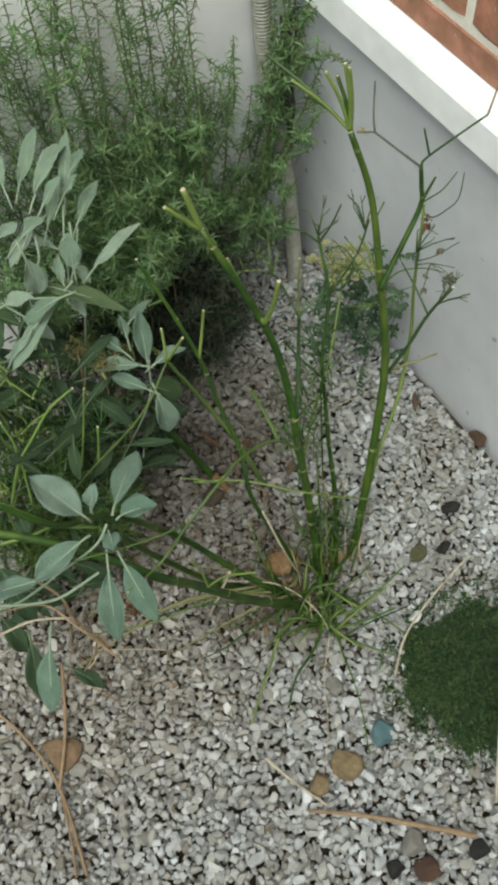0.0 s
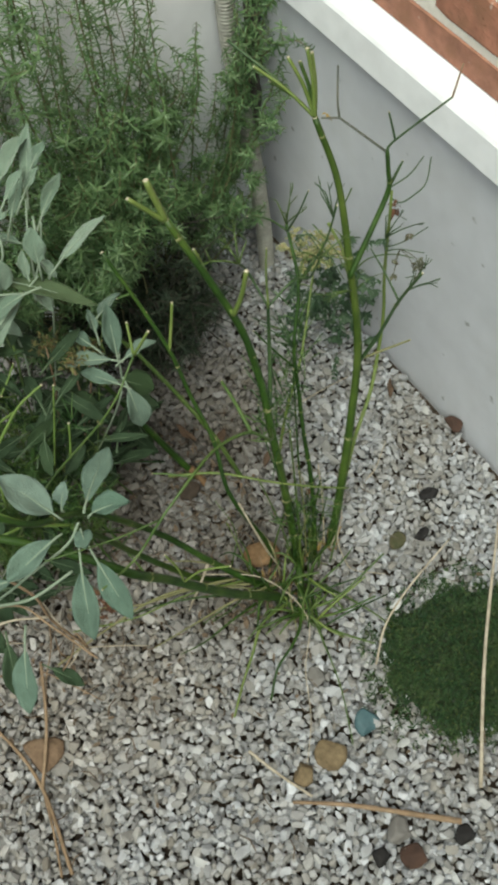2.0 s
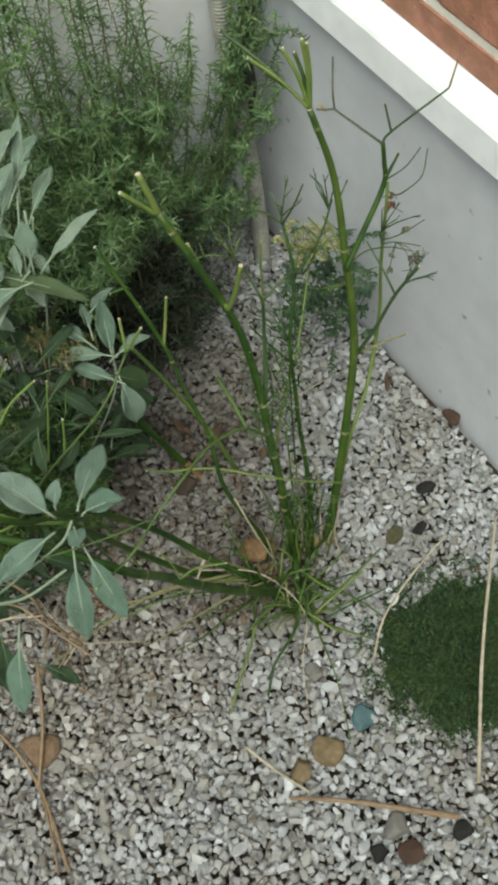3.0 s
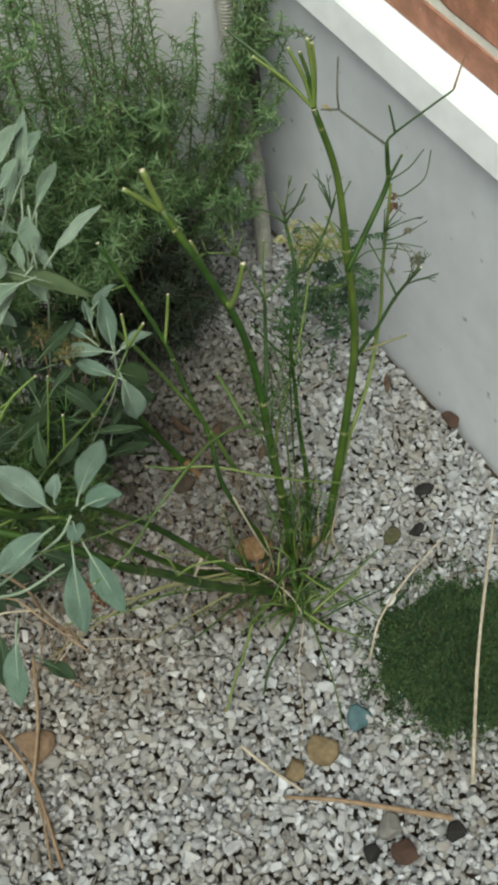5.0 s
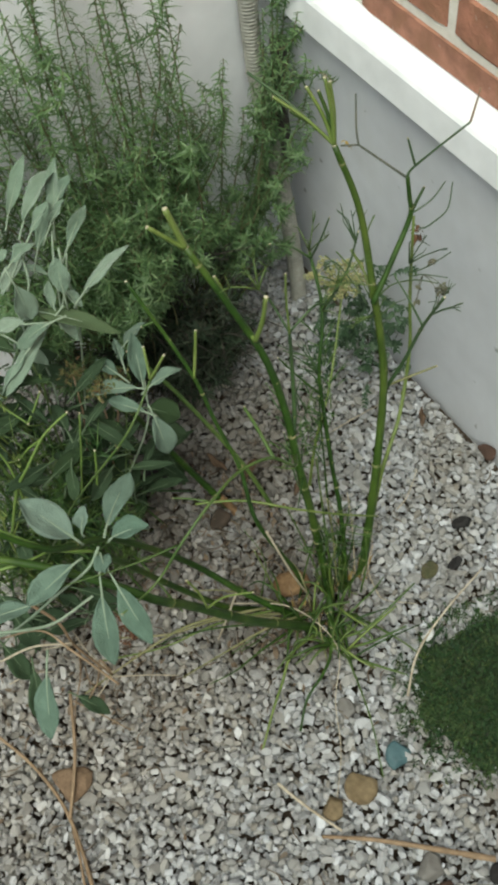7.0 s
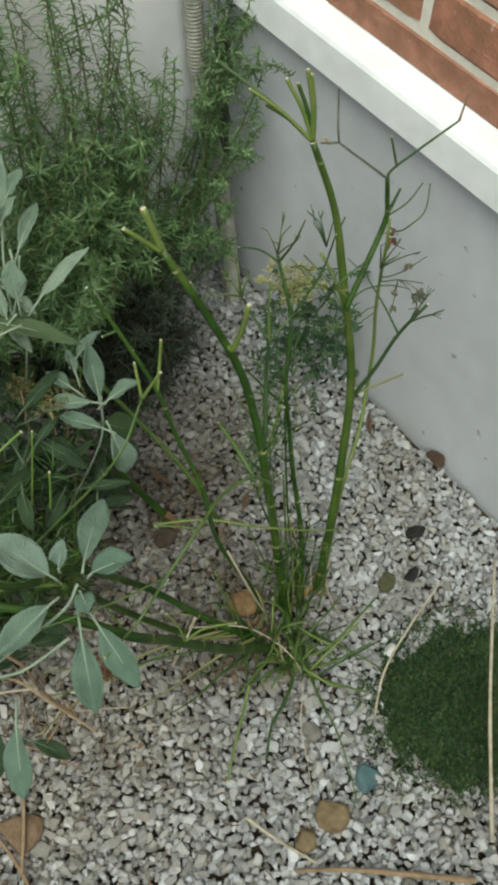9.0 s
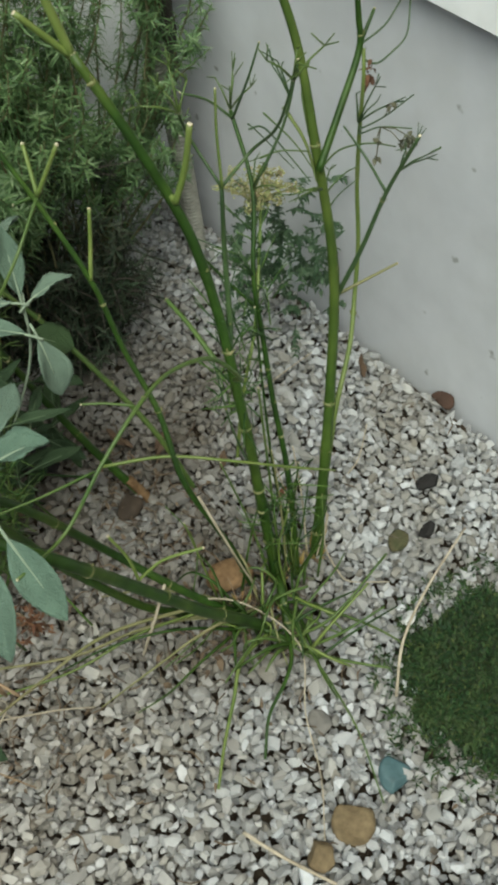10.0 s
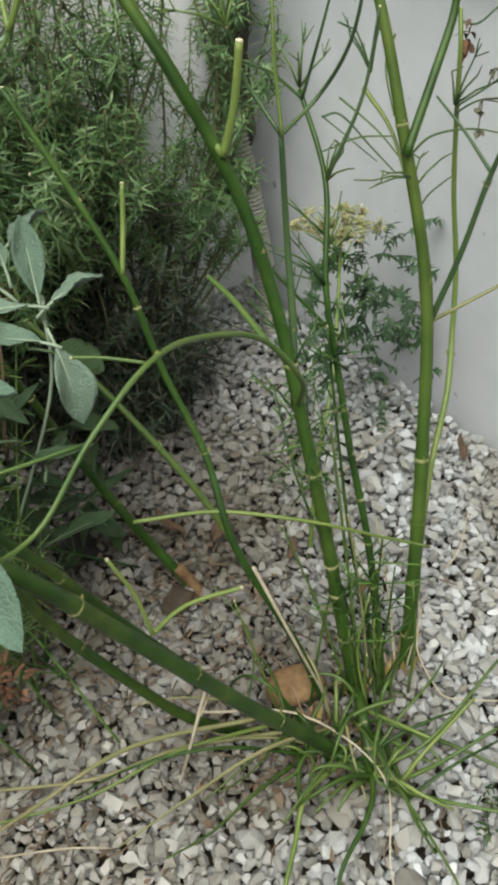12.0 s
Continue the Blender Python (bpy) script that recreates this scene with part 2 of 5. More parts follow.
# ---- mesh helpers ----
class Geo:
    """Vertices and faces of one mesh."""

    def __init__(self):
        self.v, self.f = [], []

    def add(self, verts, faces):
        o = len(self.v)
        self.v.extend(tuple(p) for p in verts)
        self.f.extend(tuple(o + q for q in f) for f in faces)

    def tube(self, pts, radii, sides=8, ribs=0.0, close=True):
        pts = [Vector(p) for p in pts]
        up = Vector((0.3, 0.2, 0.9))
        rings = []
        for q, p in enumerate(pts):
            d = (pts[min(q + 1, len(pts) - 1)] - pts[max(q - 1, 0)]).normalized()
            a = d.cross(up)
            if a.length < 1e-3:
                a = d.cross(Vector((1, 0, 0)))
            a.normalize()
            b = d.cross(a)
            up = a.cross(d)
            r = radii[q]
            rings.append([p + (a * math.cos(2 * math.pi * s / sides) + b * math.sin(2 * math.pi * s / sides)) * r * (1 - ribs * (s % 2)) for s in range(sides)])
        verts = [v for ring in rings for v in ring]
        faces = [(q * sides + s, q * sides + (s + 1) % sides, (q + 1) * sides + (s + 1) % sides, (q + 1) * sides + s) for q in range(len(pts) - 1) for s in range(sides)]
        if close:
            faces += [tuple(range(sides))[::-1], tuple((len(pts) - 1) * sides + s for s in range(sides))]
        self.add(verts, faces)

    def blade(self, base, direction, length, width, curl=0.0, fold=0.25, seg=3, side=None):
        """A narrow leaf: a folded, curling strip."""
        d = Vector(direction).normalized()
        s = Vector(side) if side else d.cross(Vector((0.1, 0.2, 1)))
        if s.length < 1e-3:
            s = Vector((1, 0, 0))
        s.normalize()
        n = s.cross(d)
        p, verts = Vector(base), []
        for q in range(seg + 1):
            t = q / seg
            w = width * 0.5 * (0.5 + 0.5 * math.sin(math.pi * min(1, t * 1.1 + 0.15))) * (1 - t ** 4 * 0.9)
            verts += [p - s * w + n * w * fold, p, p + s * w + n * w * fold]
            d = (d - n * curl / seg).normalized()
            n = s.cross(d)
            p = p + d * length / seg
        faces = [(3 * q + k, 3 * q + k + 1, 3 * q + k + 4, 3 * q + k + 3) for q in range(seg) for k in (0, 1)]
        self.add(verts, faces)

    def mesh(self, name, smooth=True):
        me = bpy.data.meshes.new(name)
        me.from_pydata([tuple(p) for p in self.v], [], self.f)
        if smooth:
            me.polygons.foreach_set("use_smooth", [True] * len(me.polygons))
        me.update()
        return me


def part(name, geo, mat, parent=None, label="", smooth=True):
    me = geo.mesh(name, smooth) if isinstance(geo, Geo) else geo
    if not me.materials:
        me.materials.append(mat)
    ob = new(name, me)
    if parent:
        ob.parent = parent
    if label:
        ob["label"] = label
    return ob


def thing(name, at, label, category, group="", kind=""):
    ob = new(name)
    ob.empty_display_size = 0.05
    ob.location = at
    bpy.context.view_layer.update()
    return tagged(ob, label, category, group, kind)


def under(ob, parent):
    """Parent without moving."""
    ob.parent = parent
    ob.matrix_parent_inverse = Matrix.Translation(parent.matrix_world.translation).inverted() if parent.type == "EMPTY" else Matrix.Identity(4)
    return ob


def smooth_line(pts, per=6):
    """A smooth curve through control points."""
    P = [np.array(p, float) for p in pts]
    P = [2 * P[0] - P[1]] + P + [2 * P[-1] - P[-2]]
    out = []
    for q in range(1, len(P) - 2):
        for s in range(per):
            t = s / per
            a, b, c, d = P[q - 1:q + 3]
            out.append(0.5 * (2 * b + (c - a) * t + (2 * a - 5 * b + 4 * c - d) * t * t + (3 * b - a - 3 * c + d) * t ** 3))
    out.append(P[-2])
    return out


def stone_mesh(rng, size, cuts=7, name="stone", sub=1):
    """An angular pebble: a squashed ball with flats cut into it."""
    bm = bmesh.new()
    bmesh.ops.create_icosphere(bm, subdivisions=sub, radius=1.0)
    flats = []
    for _ in range(cuts):
        d = np.array([rng.gauss(0, 1) for _ in range(3)])
        flats.append((d / np.linalg.norm(d), rng.uniform(0.45, 0.8)))
    for v in bm.verts:
        p = np.array(v.co)
        for d, h in flats:
            k = p @ d
            if k > h:
                p = p - d * (k - h)
        v.co = Vector(p * np.array(size) + np.array([rng.gauss(0, 0.02) for _ in range(3)]) * min(size))
    me = bpy.data.meshes.new(name)
    bm.to_mesh(me)
    bm.free()
    return me


# ---- structure: gravel bed, rendered plinth, sill, brick walls ----
R = random.Random(4)
ground = Geo()
ground.add([(-40, -40, -0.03), (40, -40, -0.03), (40, 40, -0.03), (-40, 40, -0.03)], [(0, 1, 2, 3)])
ground = tagged(part("ground", ground, M_SOIL), "dark soil under the white gravel bed", "ground", kind="structure")



def chip_shape():
    """An angular chip: the hull of a few points in a flattened box."""
    bm = bmesh.new()
    a, b, c = R.uniform(0.95, 1.45), R.uniform(0.7, 1.0), R.uniform(0.5, 0.8)
    for _ in range(15):
        d = np.array([R.uniform(-1, 1) for _ in range(3)])
        d = d / max(np.linalg.norm(d), 0.2) * R.uniform(0.86, 1.04)
        bm.verts.new((d[0] * a, d[1] * b, d[2] * c))
    out = bmesh.ops.convex_hull(bm, input=bm.verts[:])
    bmesh.ops.delete(bm, geom=list({v for v in out["geom_interior"] + out["geom_unused"] if isinstance(v, bmesh.types.BMVert)}), context="VERTS")
    bmesh.ops.triangulate(bm, faces=bm.faces[:])
    bm.verts.index_update()
    vs = np.array([v.co[:] for v in bm.verts])
    fs = np.array([[v.index for v in q.verts] for q in bm.faces])
    bm.free()
    return vs, fs


shapes = [chip_shape() for _ in range(40)]


def chip_place(cx, cy, z, size):
    e = Euler((R.gauss(0, 0.33), R.gauss(0, 0.33), R.uniform(0, 6.28))).to_matrix()
    r = min(0.0105, max(0.0034, R.lognormvariate(math.log(size), 0.28)))
    return np.array(e) * r, np.array([cx, cy, z + R.uniform(-0.003, 0.003)])


chips, parts_left = [], []
for z, size, STEP in ((-0.016, 0.0060, 0.0105), (-0.010, 0.0053, 0.0102), (-0.002, 0.0053, 0.0100)):
    for ix in range(int(1.25 / STEP)):
        for iy in range(int(1.5 / STEP)):
            x = -1.255 + (ix + 0.5 * (iy % 2) + R.uniform(0.1, 0.9)) * STEP
            y = -1.08 + (iy + R.uniform(0.1, 0.9)) * STEP
            if x > -0.012 - R.uniform(0, 0.006) or y > 0.4 or (z > -0.005 and R.random() < 0.03):
                continue
            m, p = chip_place(x, y, z, size)
            near = z > -0.005 and -0.50 < x < -0.30 and -0.38 < y < -0.20
            (parts_left if near and len(parts_left) < 295 else chips).append((R.randrange(40), m, p))
far_chips = Geo()
for ix in range(100):
    for iy in range(134):
        x, y = -2.0 + (ix + R.uniform(0.2, 0.8)) * 0.02, -2.3 + (iy + R.uniform(0.2, 0.8)) * 0.02
        if x < -0.02 and y < 0.4 and (x < -1.25 or y < -1.08):
            q = [Vector(c) * R.uniform(0.010, 0.015) + Vector((x, y, -0.006)) for c in ((1, 0, 0), (-1, 0, 0), (0, 1, 0), (0, -1, 0), (0, 0, 0.7), (0, 0, -0.7))]
            far_chips.add(q, [(0, 2, 4), (2, 1, 4), (1, 3, 4), (3, 0, 4), (2, 0, 5), (1, 2, 5), (3, 1, 5), (0, 3, 5)])
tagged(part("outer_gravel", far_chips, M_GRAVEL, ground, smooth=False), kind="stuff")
V, Fc, o = [], [], 0
for k, m, p in chips:
    vs, fs = shapes[k]
    V.append(vs @ m.T + p)
    Fc.append(fs + o)
    o += len(vs)
V, Fc = np.concatenate(V), np.concatenate(Fc)
gm = bpy.data.meshes.new("gravel")
gm.vertices.add(len(V)), gm.loops.add(Fc.size), gm.polygons.add(len(Fc))
gm.vertices.foreach_set("co", V.ravel().astype(np.float32))
gm.loops.foreach_set("vertex_index", Fc.ravel().astype(np.int32))
gm.polygons.foreach_set("loop_start", np.arange(0, Fc.size, 3, dtype=np.int32))
gm.polygons.foreach_set("use_smooth", [False] * len(Fc))
gm.update(calc_edges=True)
gm.validate()
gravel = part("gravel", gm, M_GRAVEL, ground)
tagged(gravel, "loose white and grey marble chips, dusty brown in places, shade painted under the plants", kind="stuff")


def box(geo, x0, y0, z0, x1, y1, z1):
    v = [(x, y, z) for z in (z0, z1) for y in (y0, y1) for x in (x0, x1)]
    geo.add(v, [(0, 2, 3, 1), (4, 5, 7, 6), (0, 1, 5, 4), (2, 6, 7, 3), (0, 4, 6, 2), (1, 3, 7, 5)])


YC = 0.40
g = Geo()
box(g, 0.0, -3.0, -0.1, 0.22, YC + 0.22, 0.490)
wall_east = tagged(part("wall_east", g, M_RENDER, smooth=False), "light grey rendered plinth below the brick wall", "wall", kind="structure")
g = Geo()
box(g, -2.5, YC, -0.1, -0.0005, YC + 0.22, 2.6)
wall_north = tagged(part("wall_north", g, M_PALE, smooth=False), "pale whitish rendered rear wall", "wall", kind="structure")


# unseen walls south and west, added to cut low light from the sky
M_SKY_BLOCK = material("sky_block_wall", [(0.16, 0.14, 0.12), (0.22, 0.20, 0.17)], 8, 0.9, 0.3, 0.2)
g = Geo()
box(g, -2.2, -2.5, -0.1, 0.0, -2.3, 2.5)
tagged(part("wall_south", g, M_SKY_BLOCK, smooth=False), "plain unseen wall added to block low sky light", "wall", kind="structure")
g = Geo()
box(g, -2.2, -2.3, -0.1, -2.0, YC, 1.5)
tagged(part("wall_west", g, M_SKY_BLOCK, smooth=False), "plain unseen wall added to block low sky light", "wall", kind="structure")


def sill(name):
    """A white drip sill: upright face, lip, sloping top."""
    prof = [(0.04, 0.459), (-0.0175, 0.459), (-0.0215, 0.461), (-0.0202, 0.4735), (-0.0178, 0.4975), (-0.0150, 0.5015), (0.0130, 0.5125), (0.04, 0.5130)]
    geo = Geo()
    n = len(prof)
    a = [(x, -3.0, z) for x, z in prof]
    b = [(x, YC, z) for x, z in prof]
    geo.add(a + b, [(q, (q + 1) % n, n + (q + 1) % n, n + q) for q in range(n)] + [tuple(range(n))[::-1], tuple(range(n, 2 * n))])
    return tagged(part(name, geo, M_TRIM, smooth=False), "white painted drip sill along the wall", "sill", kind="structure")


sill("trim_east")
g = Geo()
box(g, 0.0138, -3.0, 0.5135, 0.22, YC + 0.22, 2.6)
mortar_east = tagged(part("wall_east_brick", g, M_MORTAR, smooth=False), "red-brown brick wall with pale mortar joints", "wall", kind="structure")

# ---- conduit ----
conduit = thing("conduit", (-0.05, 0.30, 0), "grey corrugated plastic conduit rising out of the gravel", "pipe")
rough = smooth_line([(-0.056, 0.285, -0.03), (-0.050, 0.30, 0.05), (-0.047, 0.325, 0.18), (-0.046, 0.360, 0.30), (-0.045, 0.380, 0.42), (-0.045, 0.382, 0.75)], 60)
run = np.concatenate([[0.0], np.cumsum(np.linalg.norm(np.diff(rough, axis=0), axis=1))])
even = np.arange(0.0, run[-1], 0.00125)
line = np.stack([np.interp(even, run, np.array(rough)[:, k]) for k in range(3)], axis=1)
g = Geo()
g.tube(line, [0.0116 + (0.0016, 0.0003, -0.0018, 0.0003)[q % 4] for q in range(len(line))], 14)
under(part("corrugated_tube", g, M_CONDUIT), conduit)


# ---- fennel ----
fennel = thing("fennel", (-0.30, -0.17, 0), "tall green fennel with cut bare stems in the gravel", "plant")
FR = random.Random(11)


def stem(name, pts, r0, r1, mat, parent=None, nodes=(), sides=10, ribs=0.06, cut=True, per=7, sheath=0.0):
    """A tapering stalk through control points; rings and sheaths at the nodes (0 to 1 along it)."""
    line = smooth_line(pts, per)
    n = len(line)
    rad = [r0 + (r1 - r0) * q / (n - 1) for q in range(n)]
    for k in nodes:
        q = min(n - 1, int(k * (n - 1)))
        rad[q] *= 1.08
    geo = Geo()
    geo.tube(line, rad, sides, ribs)
    ob = part(name, geo, mat)
    under(ob, parent or fennel)
    for k in nodes:
        q = min(n - 2, max(1, int(k * (n - 1))))
        d = Vector(line[q + 1] - line[q - 1]).normalized()
        c, ring = Vector(line[q]), Geo()
        tilt = d.orthogonal().normalized() * FR.uniform(-0.0012, 0.0012)
        ring.tube([c - d * 0.0007, c - d * 0.0002 + tilt * 0.4, c + d * 0.0003 + tilt * 0.7, c + d * 0.0008 + tilt * 0.7], [rad[q] * 0.97, rad[q] * FR.uniform(1.00, 1.07), rad[q] * FR.uniform(1.02, 1.10), rad[q] * 0.95], 10)
        a = d.orthogonal().normalized()
        a.rotate(Matrix.Rotation(FR.uniform(0, 6.28), 3, d))
        ring.blade(c + a * rad[q] * 1.0, d * 0.9 + a * 0.55, 0.003 + r0 * 0.6, 0.0028, -0.5, 0.5)
        ring.blade(c - a * rad[q] * 1.0, d * 0.9 - a * 0.6, 0.002 + r0 * 0.4, 0.0024, -0.5, 0.5)
        under(part("node_sheath", ring, M_SHEATH), ob)
    if cut:
        end, d = Vector(line[-1]), Vector(line[-1] - line[-2]).normalized()
        g2 = Geo()
        g2.tube([end - d * 0.0006, end + d * 0.0005], [r1 * 1.0, r1 * 0.8], 8)
        under(part("cut_end", g2, M_CUT), ob)
    return ob

# the right-hand main stalk
s = stem("stem", [(-0.276, -0.170, -0.030), (-0.245, -0.146, 0.075), (-0.208, -0.113, 0.190), (-0.178, -0.079, 0.298), (-0.167, -0.039, 0.402), (-0.160, -0.005, 0.480), (-0.169, 0.024, 0.546)], 0.0062, 0.0032, M_FENNEL_OLIVE, nodes=(0.10, 0.17, 0.25, 0.33, 0.50, 0.67, 0.96))
stem("branch", [(-0.176, -0.053, 0.388), (-0.145, -0.043, 0.425), (-0.116, -0.033, 0.462), (-0.116, -0.030, 0.487), (-0.118, -0.027, 0.513)], 0.0034, 0.0022, M_FENNEL, s, nodes=(0.62,), cut=False)
stem("branch", [(-0.119, -0.027, 0.513), (-0.112, -0.030, 0.526), (-0.075, -0.059, 0.578)], 0.0016, 0.0011, M_FENNEL_DARK, s, sides=6, cut=False)
stem("branch", [(-0.075, -0.059, 0.578), (-0.061, -0.052, 0.604)], 0.0012, 0.0009, M_STRAW, s, sides=6, cut=False)
stem("branch", [(-0.112, -0.030, 0.526), (-0.116, -0.021, 0.556)], 0.0013, 0.0010, M_FENNEL_DARK, s, sides=6)
stem("branch", [(-0.119, -0.027, 0.513), (-0.152, 0.008, 0.548)], 0.0014, 0.0012, M_DRYTWIG, s, sides=6, cut=False)
stem("branch", [(-0.152, 0.008, 0.548), (-0.152, 0.012, 0.566), (-0.144, 0.024, 0.593)], 0.0012, 0.0009, M_DRYTWIG, s, sides=6, cut=False)
stem("branch", [(-0.152, 0.008, 0.548), (-0.166, 0.018, 0.548)], 0.0011, 0.0010, M_DRYTWIG, s, sides=6, cut=False)
# the crown of cut stubs at its top
for tip, r, mt in (((-0.179, 0.054, 0.600), 0.0022, M_FENNEL_PALE), ((-0.167, 0.052, 0.591), 0.0022, M_FENNEL), ((-0.167, 0.041, 0.612), 0.0024, M_FENNEL_PALE), ((-0.160, 0.043, 0.603), 0.0024, M_FENNEL_PALE), ((-0.203, 0.075, 0.588), 0.0019, M_FENNEL_PALE), ((-0.191, 0.066, 0.571), 0.0019, M_FENNEL), ((-0.201, 0.124, 0.586), 0.0018, M_FENNEL_DARK)):
    stem("stub", [(-0.169, 0.024, 0.546), ((tip[0] - 0.169) / 2 + 0.002, (tip[1] + 0.024) / 2, (tip[2] + 0.546) / 2 + 0.002), tip], r, r * 0.85, mt, s, sides=7)
# side twigs on the branch
for pts, r in (([(-0.114, -0.031, 0.464), (-0.093, -0.025, 0.484)], 0.0022), ([(-0.115, -0.033, 0.466), (-0.093, -0.037, 0.475), (-0.075, -0.036, 0.489)], 0.0010), ([(-0.115, -0.036, 0.455), (-0.110, -0.047, 0.454), (-0.099, -0.052, 0.461), (-0.084, -0.053, 0.471), (-0.070, -0.041, 0.489)], 0.0010),
               ([(-0.1145, -0.0395, 0.395), (-0.130, -0.055, 0.408), (-0.119, -0.069, 0.421), (-0.094, -0.076, 0.433)], 0.0009), ([(-0.1145, -0.0395, 0.391), (-0.132, -0.057, 0.405), (-0.125, -0.071, 0.415), (-0.108, -0.090, 0.415)], 0.0009)):
    stem("twig", pts, r, r * 0.65, M_FENNEL_DARK if r < 0.002 else M_FENNEL, s, sides=6, cut=r > 0.002)
for c in ((-0.118, -0.074, 0.433), (-0.142, -0.082, 0.414), (-0.148, -0.089, 0.406), (-0.127, -0.096, 0.414), (-0.121, -0.098, 0.418), (-0.120, -0.103, 0.415), (-0.127, -0.101, 0.412)):
    g = Geo()
    root = min(((-0.119, -0.069, 0.421), (-0.125, -0.071, 0.415), (-0.147, -0.118, 0.42)), key=lambda w: (Vector(w) - Vector(c)).length)
    g.tube([root, (Vector(root) + Vector(c)) / 2 + Vector((0, 0, 0.003)), c], [0.0006, 0.0005, 0.0005], 4)
    for _ in range(8):
        d = Vector((FR.gauss(0, 1), FR.gauss(0, 1), FR.gauss(0, 1))).normalized()
        g.blade(Vector(c) + d * 0.001, d, FR.uniform(0.003, 0.006), 0.0045, 1.2, 0.5, 3)
    under(part("seed_head", g, M_POD), s)
g = Geo()
for q in range(12):
    c = Vector((-0.113, -0.042, 0.445)) + Vector((FR.gauss(0, 0.002), FR.gauss(0, 0.002), FR.gauss(0, 0.007)))
    g.blade(c, (FR.gauss(0, 1), FR.gauss(0, 1), FR.gauss(-0.5, 1)), FR.uniform(0.005, 0.010), 0.004, 1.0, 0.4, 3)
under(part("withered_leaf", g, M_WITHER), s)
g = Geo()
for q in range(9):
    g.blade(Vector((-0.160, 0.016, 0.548)) + Vector((FR.gauss(0, 0.0015), FR.gauss(0, 0.0015), FR.gauss(0, 0.002))), (FR.gauss(0, 1), FR.gauss(0, 1), FR.gauss(0, 1)), FR.uniform(0.003, 0.006), 0.003, 1.0, 0.4, 3)
under(part("withered_bud", g, M_DRYSHEATH), s)
# seed branch from the node
stem("branch", [(-0.178, -0.083, 0.262), (-0.164, -0.097, 0.325), (-0.152, -0.107, 0.385), (-0.147, -0.128, 0.448)], 0.0026, 0.0015, M_FENNEL_DARK, s, nodes=(0.66,), sides=7)
stem("twig", [(-0.152, -0.107, 0.385), (-0.152, -0.082, 0.405), (-0.153, -0.056, 0.422)], 0.0014, 0.0008, M_FENNEL_DARK, s, sides=6, cut=False)
stem("twig", [(-0.176, -0.079, 0.262), (-0.150, -0.090, 0.272), (-0.120, -0.104, 0.285)], 0.0018, 0.0012, M_STRAW_GREEN, s, sides=6)
# companion stalk beside the main one
s2 = stem("stem", [(-0.268, -0.165, -0.01), (-0.236, -0.142, 0.090), (-0.203, -0.118, 0.154), (-0.160, -0.091, 0.192), (-0.131, -0.066, 0.228), (-0.117, -0.052, 0.275), (-0.112, -0.040, 0.330), (-0.114, -0.039, 0.391), (-0.118, -0.042, 0.440), (-0.112, -0.034, 0.462)], 0.0030, 0.0016, M_FENNEL_PALE, nodes=(0.4, 0.7), sides=8, cut=False)
# the middle main stalk
s = stem("stem", [(-0.318, -0.162, -0.020), (-0.314, -0.144, 0.050), (-0.313, -0.130, 0.115), (-0.316, -0.121, 0.194), (-0.318, -0.108, 0.270), (-0.314, -0.085, 0.339), (-0.318, -0.061, 0.413), (-0.336, -0.035, 0.485), (-0.353, 0.000, 0.545)], 0.0060, 0.0034, M_FENNEL, nodes=(0.15, 0.24, 0.30, 0.44, 0.58, 0.71, 0.97))
stem("stub", [(-0.353, 0.000, 0.543), (-0.360, 0.013, 0.588)], 0.0034, 0.0030, M_FENNEL_PALE, s, sides=8)
stem("stub", [(-0.353, 0.000, 0.543), (-0.380, 0.013, 0.578)], 0.0026, 0.0020, M_FENNEL_PALE, s, sides=8)
stem("stub", [(-0.324, -0.056, 0.442), (-0.316, -0.060, 0.470), (-0.310, -0.062, 0.504)], 0.0027, 0.0024, M_FENNEL_PALE, s, sides=8)
stem("stub", [(-0.324, -0.056, 0.442), (-0.330, -0.030, 0.470), (-0.334, -0.008, 0.500)], 0.0026, 0.0022, M_FENNEL_PALE, s, sides=8)
stem("stub", [(-0.368, -0.146, 0.383), (-0.364, -0.113, 0.39), (-0.361, -0.084, 0.391)], 0.0021, 0.0017, M_STALK, s, sides=7)
stem("branch", [(-0.318, -0.104, 0.282), (-0.344, -0.144, 0.341), (-0.371, -0.146, 0.386), (-0.412, -0.156, 0.414), (-0.452, -0.177, 0.433), (-0.493, -0.190, 0.421), (-0.531, -0.199, 0.396), (-0.571, -0.211, 0.405)], 0.0020, 0.0011, M_STALK, s, nodes=(0.57,), sides=8)
stem("twig", [(-0.498, -0.190, 0.42), (-0.54, -0.185, 0.425), (-0.60, -0.17, 0.43)], 0.0010, 0.0007, M_STALK, s, sides=6, cut=False)
stem("twig", [(-0.454, -0.175, 0.432), (-0.468, -0.164, 0.436), (-0.480, -0.156, 0.438)], 0.0010, 0.0008, M_STALK, s, sides=6)
# slender stalk forking high up
s = stem("stem", [(-0.317, -0.099, 0.298), (-0.303, -0.084, 0.331), (-0.293, -0.070, 0.384), (-0.294, -0.072, 0.449)], 0.0032, 0.0017, M_FENNEL_DARK, nodes=(0.3,), sides=8, cut=False)
stem("branch", [(-0.294, -0.072, 0.449), (-0.298, -0.045, 0.477), (-0.313, -0.055, 0.510)], 0.0013, 0.0010, M_FENNEL_DARK, s, sides=6)
stem("branch", [(-0.294, -0.072, 0.449), (-0.262, -0.069, 0.462), (-0.266, -0.100, 0.500), (-0.268, -0.117, 0.544)], 0.0014, 0.0010, M_FENNEL_DARK, s, sides=6)
